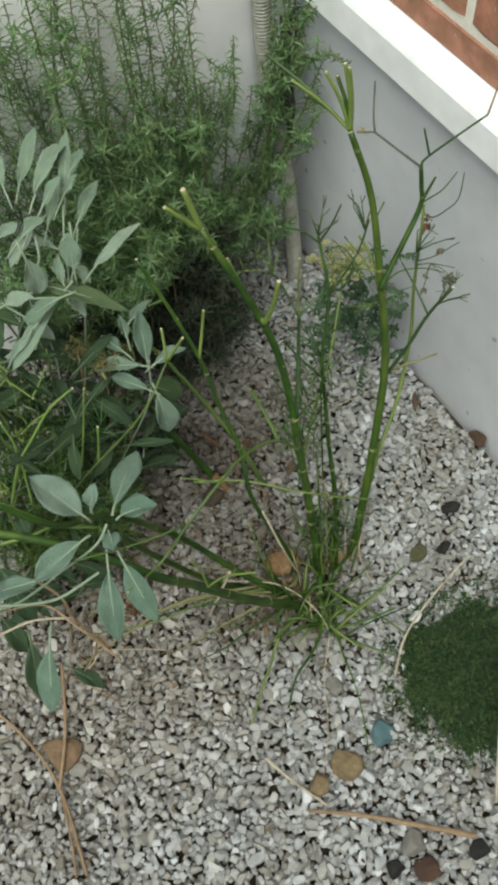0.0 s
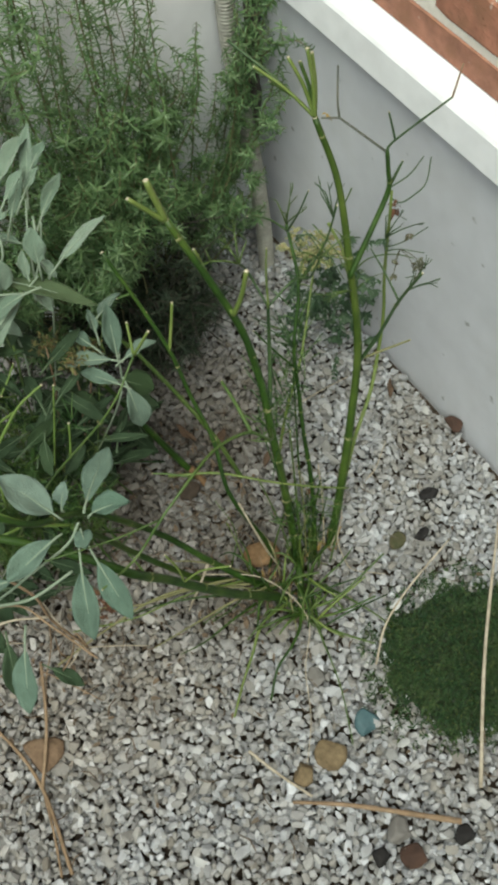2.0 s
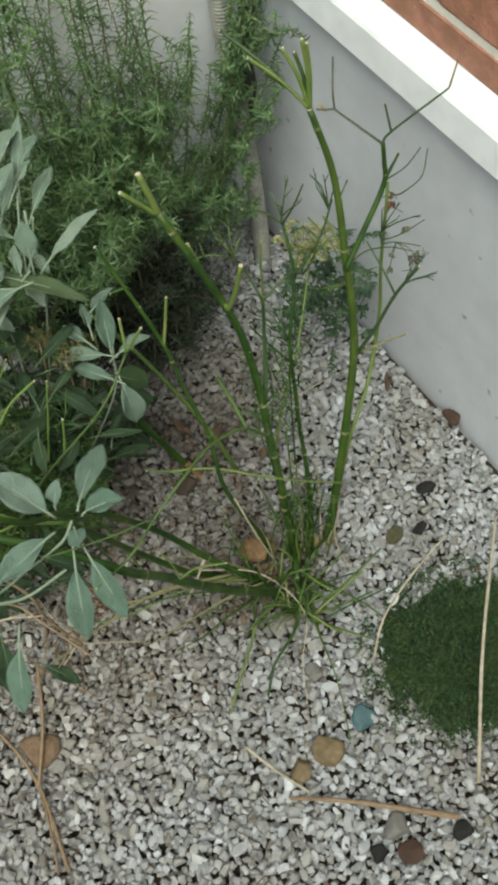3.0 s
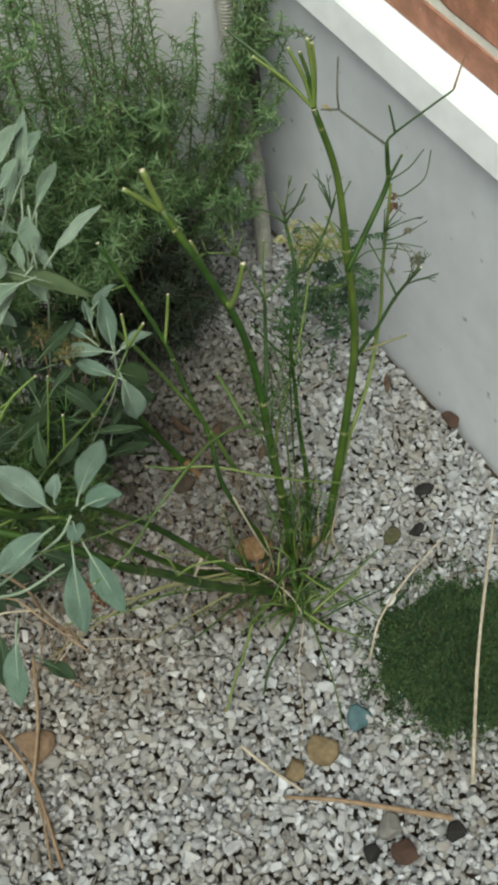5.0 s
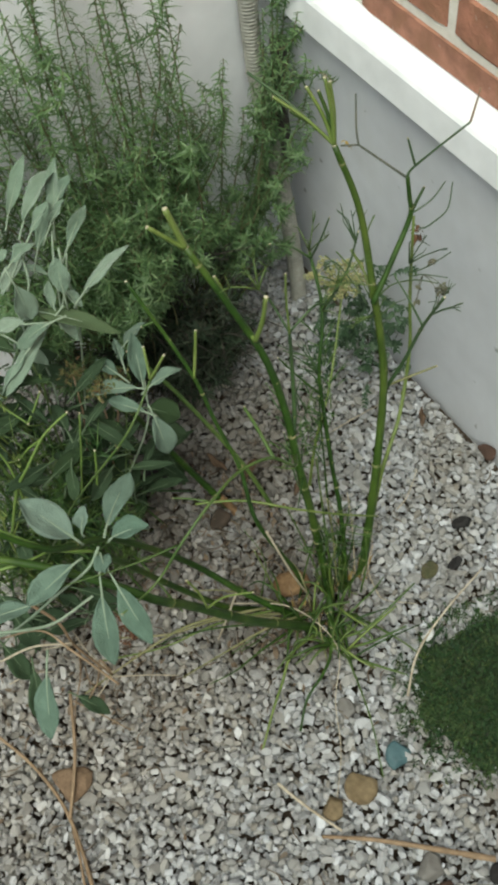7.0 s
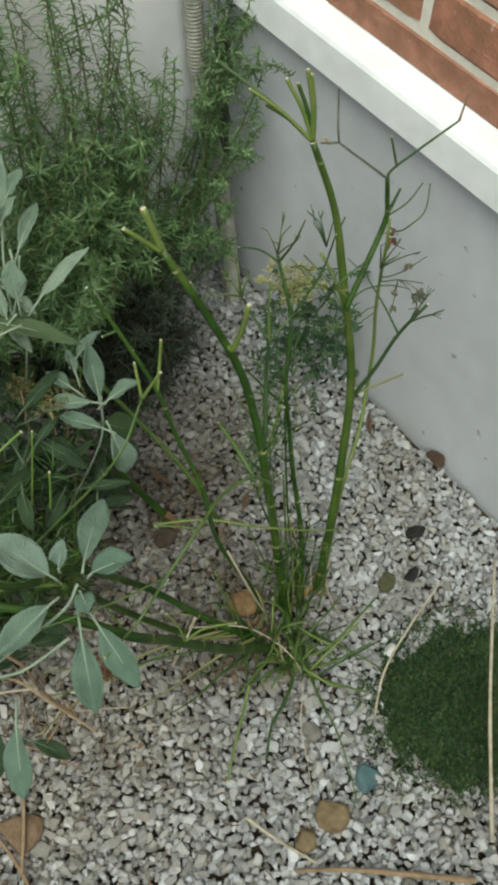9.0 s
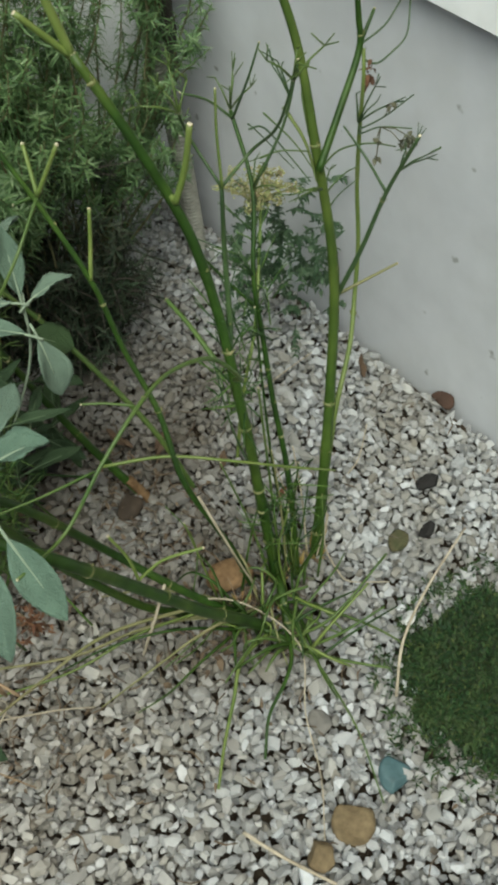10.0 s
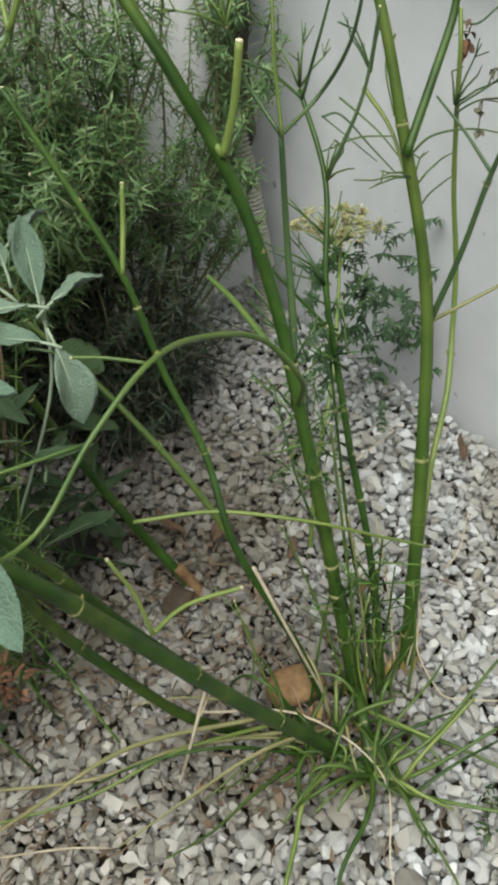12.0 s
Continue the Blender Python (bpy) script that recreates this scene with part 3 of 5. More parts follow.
stem("twig", [(-0.295, -0.074, 0.449), (-0.291, -0.066, 0.49), (-0.287, -0.062, 0.52)], 0.0012, 0.0009, M_FENNEL_PALE, s, sides=6)
# thin rear stalk
s = stem("stem", [(-0.295, -0.166, -0.020), (-0.279, -0.140, 0.063), (-0.269, -0.117, 0.130), (-0.262, -0.092, 0.191), (-0.254, -0.070, 0.251), (-0.246, -0.049, 0.313), (-0.217, -0.017, 0.371), (-0.203, 0.025, 0.420)], 0.0034, 0.0017, M_FENNEL, nodes=(0.1, 0.16, 0.2, 0.28, 0.36, 0.44, 0.52, 0.72), sides=8)
stem("branch", [(-0.217, -0.017, 0.371), (-0.190, -0.025, 0.425), (-0.180, -0.03, 0.48)], 0.0016, 0.0010, M_FENNEL_DARK, s, sides=6)
stem("branch", [(-0.205, 0.02, 0.415), (-0.222, 0.03, 0.435), (-0.245, 0.035, 0.45)], 0.0014, 0.0009, M_FENNEL_DARK, s, sides=6)
stem("branch", [(-0.205, 0.02, 0.415), (-0.205, 0.0, 0.46), (-0.197, -0.005, 0.49)], 0.0014, 0.0009, M_FENNEL_DARK, s, sides=6)
stem("branch", [(-0.245, -0.058, 0.275), (-0.265, -0.04, 0.31), (-0.28, -0.02, 0.34)], 0.0016, 0.0010, M_FENNEL, s, sides=6)
# leaning stalks
s = stem("stem", [(-0.352, -0.190, -0.020), (-0.400, -0.195, 0.080), (-0.439, -0.200, 0.159), (-0.475, -0.200, 0.235), (-0.508, -0.196, 0.302), (-0.538, -0.198, 0.366), (-0.568, -0.172, 0.396), (-0.615, -0.135, 0.430), (-0.68, -0.09, 0.46)], 0.0060, 0.0036, M_FENNEL, nodes=(0.2, 0.38, 0.58), cut=False)
stem("twig", [(-0.495, -0.207, 0.300), (-0.476, -0.212, 0.312), (-0.452, -0.228, 0.322)], 0.0013, 0.0011, M_FENNEL_PALE, s, sides=6)
stem("twig", [(-0.495, -0.207, 0.300), (-0.496, -0.200, 0.325), (-0.502, -0.192, 0.350)], 0.0013, 0.0011, M_FENNEL_PALE, s, sides=6)
s = stem("stem", [(-0.370, -0.150, -0.020), (-0.412, -0.125, 0.002), (-0.447, -0.119, 0.050), (-0.472, -0.112, 0.100), (-0.512, -0.105, 0.200), (-0.535, -0.112, 0.281), (-0.56, -0.12, 0.36)], 0.0046, 0.0034, M_FENNEL, nodes=(0.35, 0.65), cut=False)
s = stem("stem", [(-0.355, -0.175, -0.020), (-0.392, -0.152, 0.030), (-0.426, -0.122, 0.080), (-0.465, -0.088, 0.150), (-0.513, -0.093, 0.270), (-0.545, -0.095, 0.330), (-0.595, -0.114, 0.4), (-0.633, -0.098, 0.46)], 0.0046, 0.0030, M_FENNEL, nodes=(0.3, 0.55, 0.8), cut=False)
s = stem("stem", [(-0.354, 0.020, -0.012), (-0.385, 0.060, 0.075), (-0.412, 0.086, 0.165), (-0.436, 0.096, 0.25), (-0.46, 0.12, 0.31)], 0.0052, 0.0024, M_FENNEL, nodes=(0.35, 0.7), cut=False)
stem("dry_end", [(-0.352, 0.018, -0.012), (-0.358, 0.026, 0.006), (-0.364, 0.033, 0.024)], 0.0064, 0.0055, M_ORANGE, s, sides=9, cut=False)
s = stem("stem", [(-0.341, -0.150, -0.010), (-0.350, -0.130, 0.060), (-0.362, -0.121, 0.110), (-0.376, -0.095, 0.179), (-0.366, -0.056, 0.234), (-0.369, -0.021, 0.290), (-0.374, -0.002, 0.355), (-0.384, 0.030, 0.412), (-0.397, 0.066, 0.470)], 0.0033, 0.0020, M_FENNEL, nodes=(0.33, 0.5, 0.73, 0.87))
stem("stub", [(-0.375, -0.001, 0.360), (-0.364, 0.008, 0.385), (-0.355, 0.015, 0.411)], 0.0019, 0.0016, M_FENNEL_PALE, s, sides=7)
stem("stub", [(-0.387, 0.040, 0.425), (-0.402, 0.043, 0.424)], 0.0017, 0.0013, M_FENNEL, s, sides=7)
s = stem("stem", [(-0.305, -0.010, -0.015), (-0.325, 0.037, 0.087), (-0.361, 0.121, 0.185), (-0.392, 0.165, 0.245)], 0.0036, 0.0024, M_STALK, nodes=(0.5, 0.8))
stem("branch", [(-0.427, -0.047, 0.199), (-0.378, -0.078, 0.200), (-0.332, -0.120, 0.192), (-0.285, -0.142, 0.160), (-0.238, -0.155, 0.122)], 0.0017, 0.0011, M_FENNEL_PALE, s, sides=6)
s = stem("stem", [(-0.62, -0.02, 0.20), (-0.56, -0.10, 0.42), (-0.497, -0.138, 0.535), (-0.457, -0.121, 0.563)], 0.0011, 0.0009, M_STALK, nodes=(0.66,), sides=7, cut=False)
stem("stub", [(-0.457, -0.121, 0.563), (-0.450, -0.104, 0.583)], 0.0014, 0.0012, M_FENNEL_PALE, s, sides=6)
stem("stub", [(-0.457, -0.121, 0.563), (-0.443, -0.128, 0.592)], 0.0014, 0.0012, M_FENNEL_PALE, s, sides=6)

# stalks and fading leaf stalks round the foot
for pts, r, mt in (
        ([(-0.405, -0.145, 0.040), (-0.499, -0.122, 0.074), (-0.576, -0.121, 0.080), (-0.648, -0.134, 0.103)], 0.0021, M_STRAW_GREEN),
        ([(-0.375, -0.160, 0.010), (-0.458, -0.115, 0.015), (-0.527, -0.092, 0.015), (-0.605, -0.049, 0.025)], 0.0021, M_STRAW_GREEN),
        ([(-0.385, -0.150, 0.020), (-0.468, -0.125, 0.035), (-0.540, -0.110, 0.030), (-0.615, -0.080, 0.030)], 0.0018, M_FENNEL_PALE),
        ([(-0.439, -0.120, 0.053), (-0.378, -0.164, 0.040), (-0.358, -0.233, 0.024), (-0.399, -0.286, 0.016), (-0.428, -0.337, 0.012), (-0.464, -0.379, 0.010)], 0.0010, M_STRAW_PALE),
        ([(-0.371, -0.109, 0.162), (-0.362, -0.145, 0.090), (-0.345, -0.160, 0.010)], 0.0016, M_STRAW_PALE),
        ([(-0.435, -0.131, 0.103), (-0.460, -0.137, 0.057), (-0.476, -0.134, 0.007)], 0.0016, M_STRAW_PALE),
        ([(-0.365, -0.200, 0.010), (-0.410, -0.208, 0.022), (-0.442, -0.232, 0.018), (-0.474, -0.256, 0.014), (-0.505, -0.283, 0.012)], 0.0024, M_FENNEL_PALE),
        ([(-0.350, -0.205, 0.008), (-0.370, -0.236, 0.018), (-0.395, -0.253, 0.024), (-0.428, -0.267, 0.023), (-0.456, -0.292, 0.014)], 0.0024, M_FENNEL),
        ([(-0.335, -0.205, 0.005), (-0.352, -0.242, 0.016), (-0.367, -0.289, 0.035), (-0.385, -0.340, 0.050), (-0.410, -0.395, 0.040)], 0.0014, M_STALK)):
    stem("leaf_stalk", pts, r, r * 0.6, mt, sides=6, cut=False)
for pts, r, mt in (
        ([(-0.354, -0.236, 0.004), (-0.335, -0.276, 0.020), (-0.312, -0.312, 0.030)], 0.0020, M_STALK),
        ([(-0.354, -0.218, 0.004), (-0.314, -0.237, 0.030), (-0.234, -0.230, 0.050)], 0.0020, M_STALK),
        ([(-0.327, -0.176, 0.010), (-0.320, -0.219, 0.030), (-0.310, -0.241, 0.030)], 0.0019, M_FENNEL_PALE),
        ([(-0.371, -0.172, 0.006), (-0.337, -0.186, 0.030), (-0.314, -0.200, 0.040)], 0.0021, M_STALK),
        ([(-0.356, -0.190, 0.035), (-0.366, -0.211, 0.020), (-0.378, -0.239, 0.012)], 0.0013, M_STRAW_GREEN),
        ([(-0.245, -0.157, 0.050), (-0.264, -0.173, 0.030), (-0.270, -0.200, 0.015), (-0.267, -0.216, 0.012), (-0.238, -0.243, 0.012)], 0.0010, M_STRAW_PALE),
        ([(-0.476, -0.135, 0.012), (-0.449, -0.119, 0.030), (-0.421, -0.100, 0.035)], 0.0012, M_STRAW_PALE),
        ([(-0.352, -0.241, 0.004), (-0.332, -0.243, 0.030), (-0.295, -0.241, 0.040), (-0.272, -0.241, 0.050)], 0.0020, M_FENNEL_PALE),
        ([(-0.352, -0.235, 0.004), (-0.321, -0.255, 0.030), (-0.278, -0.269, 0.050)], 0.0020, M_STALK),
        ([(-0.399, -0.120, 0.020), (-0.377, -0.103, 0.050), (-0.375, -0.090, 0.080), (-0.380, -0.062, 0.100)], 0.0009, M_STALK),
        ([(-0.272, -0.170, 0.010), (-0.245, -0.155, 0.040), (-0.234, -0.138, 0.060)], 0.0009, M_STRAW_PALE),
        ([(-0.168, 0.040, 0.004), (-0.138, 0.026, 0.030), (-0.110, 0.008, 0.060)], 0.0010, M_STRAW_PALE),
        ([(-0.175, -0.120, 0.012), (-0.153, -0.115, 0.020), (-0.119, -0.093, 0.030)], 0.0010, M_STRAW_PALE)):
    stem("leaf_stalk", pts, r, r * 0.6, mt, sides=6, cut=False)
FR2 = random.Random(31)
for q in range(36):
    a = FR2.uniform(0, 6.28)
    L = FR2.uniform(0.035, 0.115) * (0.7 if math.sin(a) > 0.2 else 1.0)
    up = FR2.uniform(0.006, 0.035)
    hub = ((-0.354, -0.222), (-0.378, -0.172), (-0.325, -0.185))[q % 3]
    c = (hub[0] + FR2.gauss(0, 0.010), hub[1] + FR2.gauss(0, 0.010), 0.002)
    e = Vector((math.cos(a), math.sin(a), 0))
    pts = [c, Vector(c) + e * L * 0.4 + Vector((0, 0, up)), Vector(c) + e * L * 0.75 + Vector((0, 0, up * FR2.uniform(0.9, 1.3))), Vector(c) + e * L + Vector((FR2.gauss(0, 0.004), FR2.gauss(0, 0.004), max(0.008, up * FR2.uniform(0.5, 1.3))))]
    stem("leaf_stalk", [tuple(p) for p in pts], FR2.uniform(0.0014, 0.0030), 0.0009, FR2.choice([M_FENNEL, M_STALK, M_FENNEL_OLIVE, M_STALK, M_FENNEL_PALE, M_STALK, M_STRAW_GREEN]), sides=5, cut=False, per=4)
stem("stump", [(-0.357, -0.226, -0.012), (-0.343, -0.200, 0.010), (-0.330, -0.178, 0.018), (-0.319, -0.160, 0.012)], 0.0052, 0.0046, M_FENNEL_OLIVE, nodes=(0.3, 0.5), cut=False)
# fading stalks lying between the foot and the leaning stems
for q in range(11):
    a = FR2.uniform(2.3, 3.5) if q % 3 else FR2.uniform(1.2, 2.4)
    L = FR2.uniform(0.06, 0.19) if q % 3 else FR2.uniform(0.04, 0.10)
    c = Vector((-0.372 + FR2.gauss(0, 0.016), -0.168 + FR2.gauss(0, 0.016), 0.006))
    e = Vector((math.cos(a), math.sin(a), 0))
    up = FR2.uniform(0.008, 0.045)
    stem("leaf_stalk", [tuple(c), tuple(c + e * L * 0.35 + Vector((0, 0, up))), tuple(c + e * L * 0.7 + Vector((0, 0, up * 1.1))), tuple(c + e * L + Vector((FR2.gauss(0, 0.004), FR2.gauss(0, 0.004), up * FR2.uniform(0.2, 1.2) + 0.004)))], FR2.uniform(0.0009, 0.0021), 0.0007, FR2.choice([M_STRAW_GREEN, M_STRAW, M_FENNEL_OLIVE, M_FENNEL, M_STALK, M_STRAW, M_FENNEL_OLIVE]), sides=5, cut=False, per=4)
# young shoots standing between the main stalks
for q in range(17):
    x, y = FR2.choice([(-0.345, -0.190), (-0.310, -0.172), (-0.295, -0.160), (-0.370, -0.150), (-0.320, -0.150)])
    p = Vector((x + FR2.gauss(0, 0.008), y + FR2.gauss(0, 0.008), 0.0))
    lean = Vector((FR2.gauss(0.12, 0.22), FR2.gauss(0.2, 0.22), 1.0))
    L = FR2.uniform(0.05, 0.16)
    e = p + lean * L
    stem("shoot", [tuple(p), tuple(p + lean * L * 0.5 + Vector((FR2.gauss(0, 0.004), FR2.gauss(0, 0.004), 0))), tuple(e)], FR2.uniform(0.0010, 0.0017), 0.0007, FR2.choice([M_STALK, M_FENNEL, M_FENNEL_PALE]), sides=6, cut=FR2.random() < 0.4, per=4)
# thin side stalks between the middle and the rear stem
for pts, r, mt in (([(-0.312, -0.158, 0.0), (-0.304, -0.140, 0.08), (-0.298, -0.122, 0.17), (-0.292, -0.105, 0.25)], 0.0017, M_STALK), ([(-0.305, -0.160, 0.0), (-0.292, -0.135, 0.09), (-0.286, -0.115, 0.16)], 0.0014, M_STRAW_GREEN), ([(-0.298, -0.163, 0.0), (-0.283, -0.143, 0.06), (-0.262, -0.128, 0.13)], 0.0015, M_FENNEL_OLIVE), ([(-0.322, -0.155, 0.0), (-0.326, -0.125, 0.09), (-0.335, -0.098, 0.17)], 0.0014, M_STALK),
                   ([(-0.290, -0.158, 0.0), (-0.285, -0.120, 0.11), (-0.268, -0.085, 0.20), (-0.255, -0.060, 0.29)], 0.0016, M_FENNEL), ([(-0.300, -0.155, 0.0), (-0.300, -0.118, 0.10), (-0.310, -0.088, 0.19), (-0.305, -0.060, 0.26)], 0.0015, M_FENNEL_DARK), ([(-0.275, -0.160, 0.0), (-0.258, -0.130, 0.07), (-0.248, -0.105, 0.12)], 0.0012, M_STRAW_PALE), ([(-0.283, -0.160, 0.0), (-0.275, -0.125, 0.08), (-0.276, -0.098, 0.14)], 0.0011, M_STRAW_PALE)):
    stem("side_stalk", pts, r, r * 0.6, mt, nodes=(0.35, 0.6, 0.8), sides=6)
# dry sheaths clasping the stalks' feet
for x, y, n, size in ((-0.268, -0.164, 9, 0.022), (-0.317, -0.158, 6, 0.014), (-0.293, -0.163, 6, 0.016), (-0.346, -0.186, 6, 0.014), (-0.366, -0.160, 6, 0.014)):
    for q in range(n):
        a = 6.28 * q / n + FR2.uniform(-0.3, 0.3)
        g = Geo()
        g.blade((x + math.cos(a) * 0.0058, y + math.sin(a) * 0.0058, 0.0), (math.cos(a) * 0.35 + 0.2, math.sin(a) * 0.35 + 0.15, 1.0), size * FR2.uniform(0.6, 1.3), 0.0055, FR2.uniform(-0.8, 0.2), 0.5, 4, side=(-math.sin(a), math.cos(a), 0))
        under(part("dry_sheath", g, M_DRYSHEATH), fennel)
# fine thread-like leaves along the main stalks
g = Geo()
for q in range(170):
    base = FR2.choice([((-0.318, -0.160, 0.0), (-0.314, -0.130, 0.13)), ((-0.292, -0.163, 0.0), (-0.272, -0.12, 0.12)), ((-0.254, -0.070, 0.251), (-0.230, -0.03, 0.34)), ((-0.25, 0.0, 0.04), (-0.19, 0.04, 0.16)), ((-0.316, -0.11, 0.24), (-0.312, -0.08, 0.34)), ((-0.24, -0.03, 0.10), (-0.22, -0.01, 0.24))])
    t = FR2.random()
    p = Vector(base[0]).lerp(Vector(base[1]), t)
    a = FR2.uniform(0, 6.28)
    d = Vector((math.cos(a) * 0.8, math.sin(a) * 0.8, FR2.gauss(0.9, 0.6))).normalized()
    p += Vector((FR2.gauss(0, 0.006), FR2.gauss(0, 0.006), 0))
    L = FR2.uniform(0.012, 0.040)
    p2 = p + d * L * 0.55
    p3 = p + d * L + Vector((math.cos(a), math.sin(a), 0.2)) * L * 0.12
    g.tube([p, p2, p3], [0.0009, 0.0007, 0.0004], 4)
    if FR2.random() < 0.7:
        g.tube([p2, p2 + (d + Vector((FR2.gauss(0, 0.7), FR2.gauss(0, 0.7), 0.3))) * L * 0.4], [0.0006, 0.0004], 4)
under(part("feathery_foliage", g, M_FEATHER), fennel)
for pts, r, mt in (([(-0.189, 0.019, 0.397), (-0.178, 0.011, 0.397), (-0.171, -0.014, 0.378), (-0.172, -0.040, 0.368)], 0.0010, M_FENNEL_DARK), ([(-0.173, 0.018, 0.406), (-0.166, -0.012, 0.390), (-0.169, -0.038, 0.380)], 0.0009, M_STALK), ([(-0.198, -0.005, 0.386), (-0.182, -0.014, 0.390), (-0.166, -0.032, 0.391)], 0.0010, M_STALK),
                    ([(-0.163, 0.004, 0.414), (-0.162, -0.022, 0.393), (-0.170, -0.046, 0.370)], 0.0018, M_FENNEL_PALE), ([(-0.166, -0.045, 0.380), (-0.143, -0.044, 0.387), (-0.118, -0.055, 0.387), (-0.101, -0.070, 0.383)], 0.0010, M_STALK), ([(-0.172, -0.060, 0.345), (-0.155, -0.056, 0.352), (-0.136, -0.058, 0.359)], 0.0009, M_FENNEL_DARK),
                    ([(-0.177, 0.034, 0.389), (-0.173, 0.025, 0.383), (-0.174, -0.022, 0.372)], 0.0008, M_FENNEL_DARK), ([(-0.128, 0.010, 0.439), (-0.146, 0.000, 0.425), (-0.166, -0.030, 0.405)], 0.0010, M_STALK)):
    stem("twig", pts, r, r * 0.6, mt, sides=6, cut=False)
# bare fans of thin twigs
for c, up, size, count in (((-0.203, 0.025, 0.420), (0.1, 0.1, 1), 0.030, 5), ((-0.246, -0.049, 0.313), (-0.5, 0.4, 1), 0.035, 5), ((-0.217, -0.017, 0.371), (0.5, 0.1, 0.8), 0.032, 4), ((-0.160, 0.0, 0.425), (0.2, 0.6, 0.6), 0.036, 5), ((-0.268, -0.117, 0.544), (0, -0.2, 1), 0.03, 5), ((-0.313, -0.055, 0.510), (-0.3, 0.3, 1), 0.03, 5), ((-0.172, -0.055, 0.36), (0.5, 0.4, 0.5), 0.030, 3), ((-0.178, -0.06, 0.375), (-0.6, 0.2, 0.5), 0.028, 3), ((-0.118, -0.040, 0.40), (0.5, 0.3, 0.6), 0.035, 4), ((-0.15, -0.115, 0.41), (0.3, -0.3, 0.5), 0.03, 4)):
    mt = FR2.choice([M_FENNEL_DARK, M_STALK, M_FENNEL_DARK])
    for q in range(count):
        d = (Vector(up).normalized() + Vector((FR2.gauss(0, 0.45), FR2.gauss(0, 0.45), FR2.gauss(0, 0.35)))).normalized()
        L = size * FR2.uniform(0.6, 1.1)
        e = Vector(c) + d * L
        g = Geo()
        g.tube([c, Vector(c) + d * L * 0.5 + Vector((0, 0, 0.002)), e], [0.0010, 0.0008, 0.0006], 5)
        for _ in range(FR2.randrange(1, 4)):
            d2 = (d + Vector((FR2.gauss(0, 0.6), FR2.gauss(0, 0.6), FR2.gauss(0, 0.5)))).normalized()
            g.tube([e, e + d2 * L * FR2.uniform(0.25, 0.5)], [0.0006, 0.0004], 4)
        under(part("forked_twig", g, mt), fennel)
# withered flower heads
for c, foot in (((-0.569, -0.184, 0.299), (-0.575, -0.12, 0.22)), ((-0.462, 0.066, 0.338), (-0.48, 0.06, 0.20)), ((-0.440, 0.070, 0.335), (-0.47, 0.06, 0.22)), ((-0.478, 0.092, 0.350), (-0.50, 0.08, 0.22))):
    g = Geo()
    g.tube([foot, (Vector(foot) + Vector(c)) / 2 + Vector((0.004, 0, 0.004)), c], [0.0014, 0.0012, 0.0010], 6)
    st = under(part("flower_stalk", g, M_STRAW), fennel)
    g = Geo()
    for q in range(90):
        d = Vector((FR2.gauss(0, 1), FR2.gauss(0, 1), FR2.gauss(0.2, 0.8))).normalized()
        g.blade(Vector(c) + d * FR2.uniform(0.001, 0.016), d + Vector((FR2.gauss(0, 0.5), FR2.gauss(0, 0.5), FR2.gauss(0, 0.5))), FR2.uniform(0.004, 0.009), 0.0026, FR2.uniform(-1.5, 2), 0.5, 3)
    under(part("withered_flower", g, M_WITHER if c[0] < -0.5 else M_UMBEL_DRY), st)

# ---- sage ----
SR = random.Random(21)


def sage_leaf_mesh(length, width, bend, name="leaf"):
    """A thick lance-shaped leaf, folded along its midrib and bent down; x is its length."""
    geo = Geo()
    nl, nw = 12, 4
    cup, twist, wave = SR.uniform(0.1, 0.8), SR.uniform(-0.7, 0.7), SR.uniform(0, 6)
    top, low = [], []
    for q in range(nl + 1):
        t = q / nl
        w = width * 0.5 * max(0.05, math.sin(math.pi * min(1.0, 0.02 + 0.975 * t ** 1.08)) ** 0.78)
        for k in range(-nw, nw + 1):
            u = k / nw
            x = length * t
            z = abs(u) ** 1.2 * w * cup + u * w * twist * t - bend * length * t * t + 0.0018 * math.sin(9 * t + 3 * u + wave) * abs(u) + 0.0005 * math.sin(40 * t) * abs(u)
            top.append((x * (1 - 0.1 * bend), u * w, z))
            low.append((x * (1 - 0.1 * bend), u * w, z - 0.0009 * (1.0 if abs(k) < nw else 0.3)))
    c = 2 * nw + 1
    m = len(top)
    f = [(q * c + k, (q + 1) * c + k, (q + 1) * c + k + 1, q * c + k + 1) for q in range(nl) for k in range(c - 1)]
    faces = [tuple(reversed(a)) for a in f] + [tuple(m + q for q in a) for a in f]
    for q in range(nl):
        faces += [(q * c, (q + 1) * c, m + (q + 1) * c, m + q * c), (m + q * c + c - 1, m + (q + 1) * c + c - 1, (q + 1) * c + c - 1, q * c + c - 1)]
    geo.add(top + low, faces)
    return geo.mesh(name)


def petiole_geo(length, bend, stalk):
    """The pale stalk of a leaf, running on as its midrib."""
    geo = Geo()
    pts = [(-stalk, 0, -0.0025), (-stalk * 0.5, 0, -0.0005), (0, 0, 0.0001)] + [(length * t * (1 - 0.1 * bend), 0, -bend * length * t * t + 0.0002) for t in (0.1, 0.2, 0.3, 0.4, 0.5, 0.6)]
    geo.tube(pts, [0.0013, 0.0011, 0.0011, 0.0009, 0.0007, 0.0006, 0.0005, 0.0004, 0.0003], 6)
    return geo


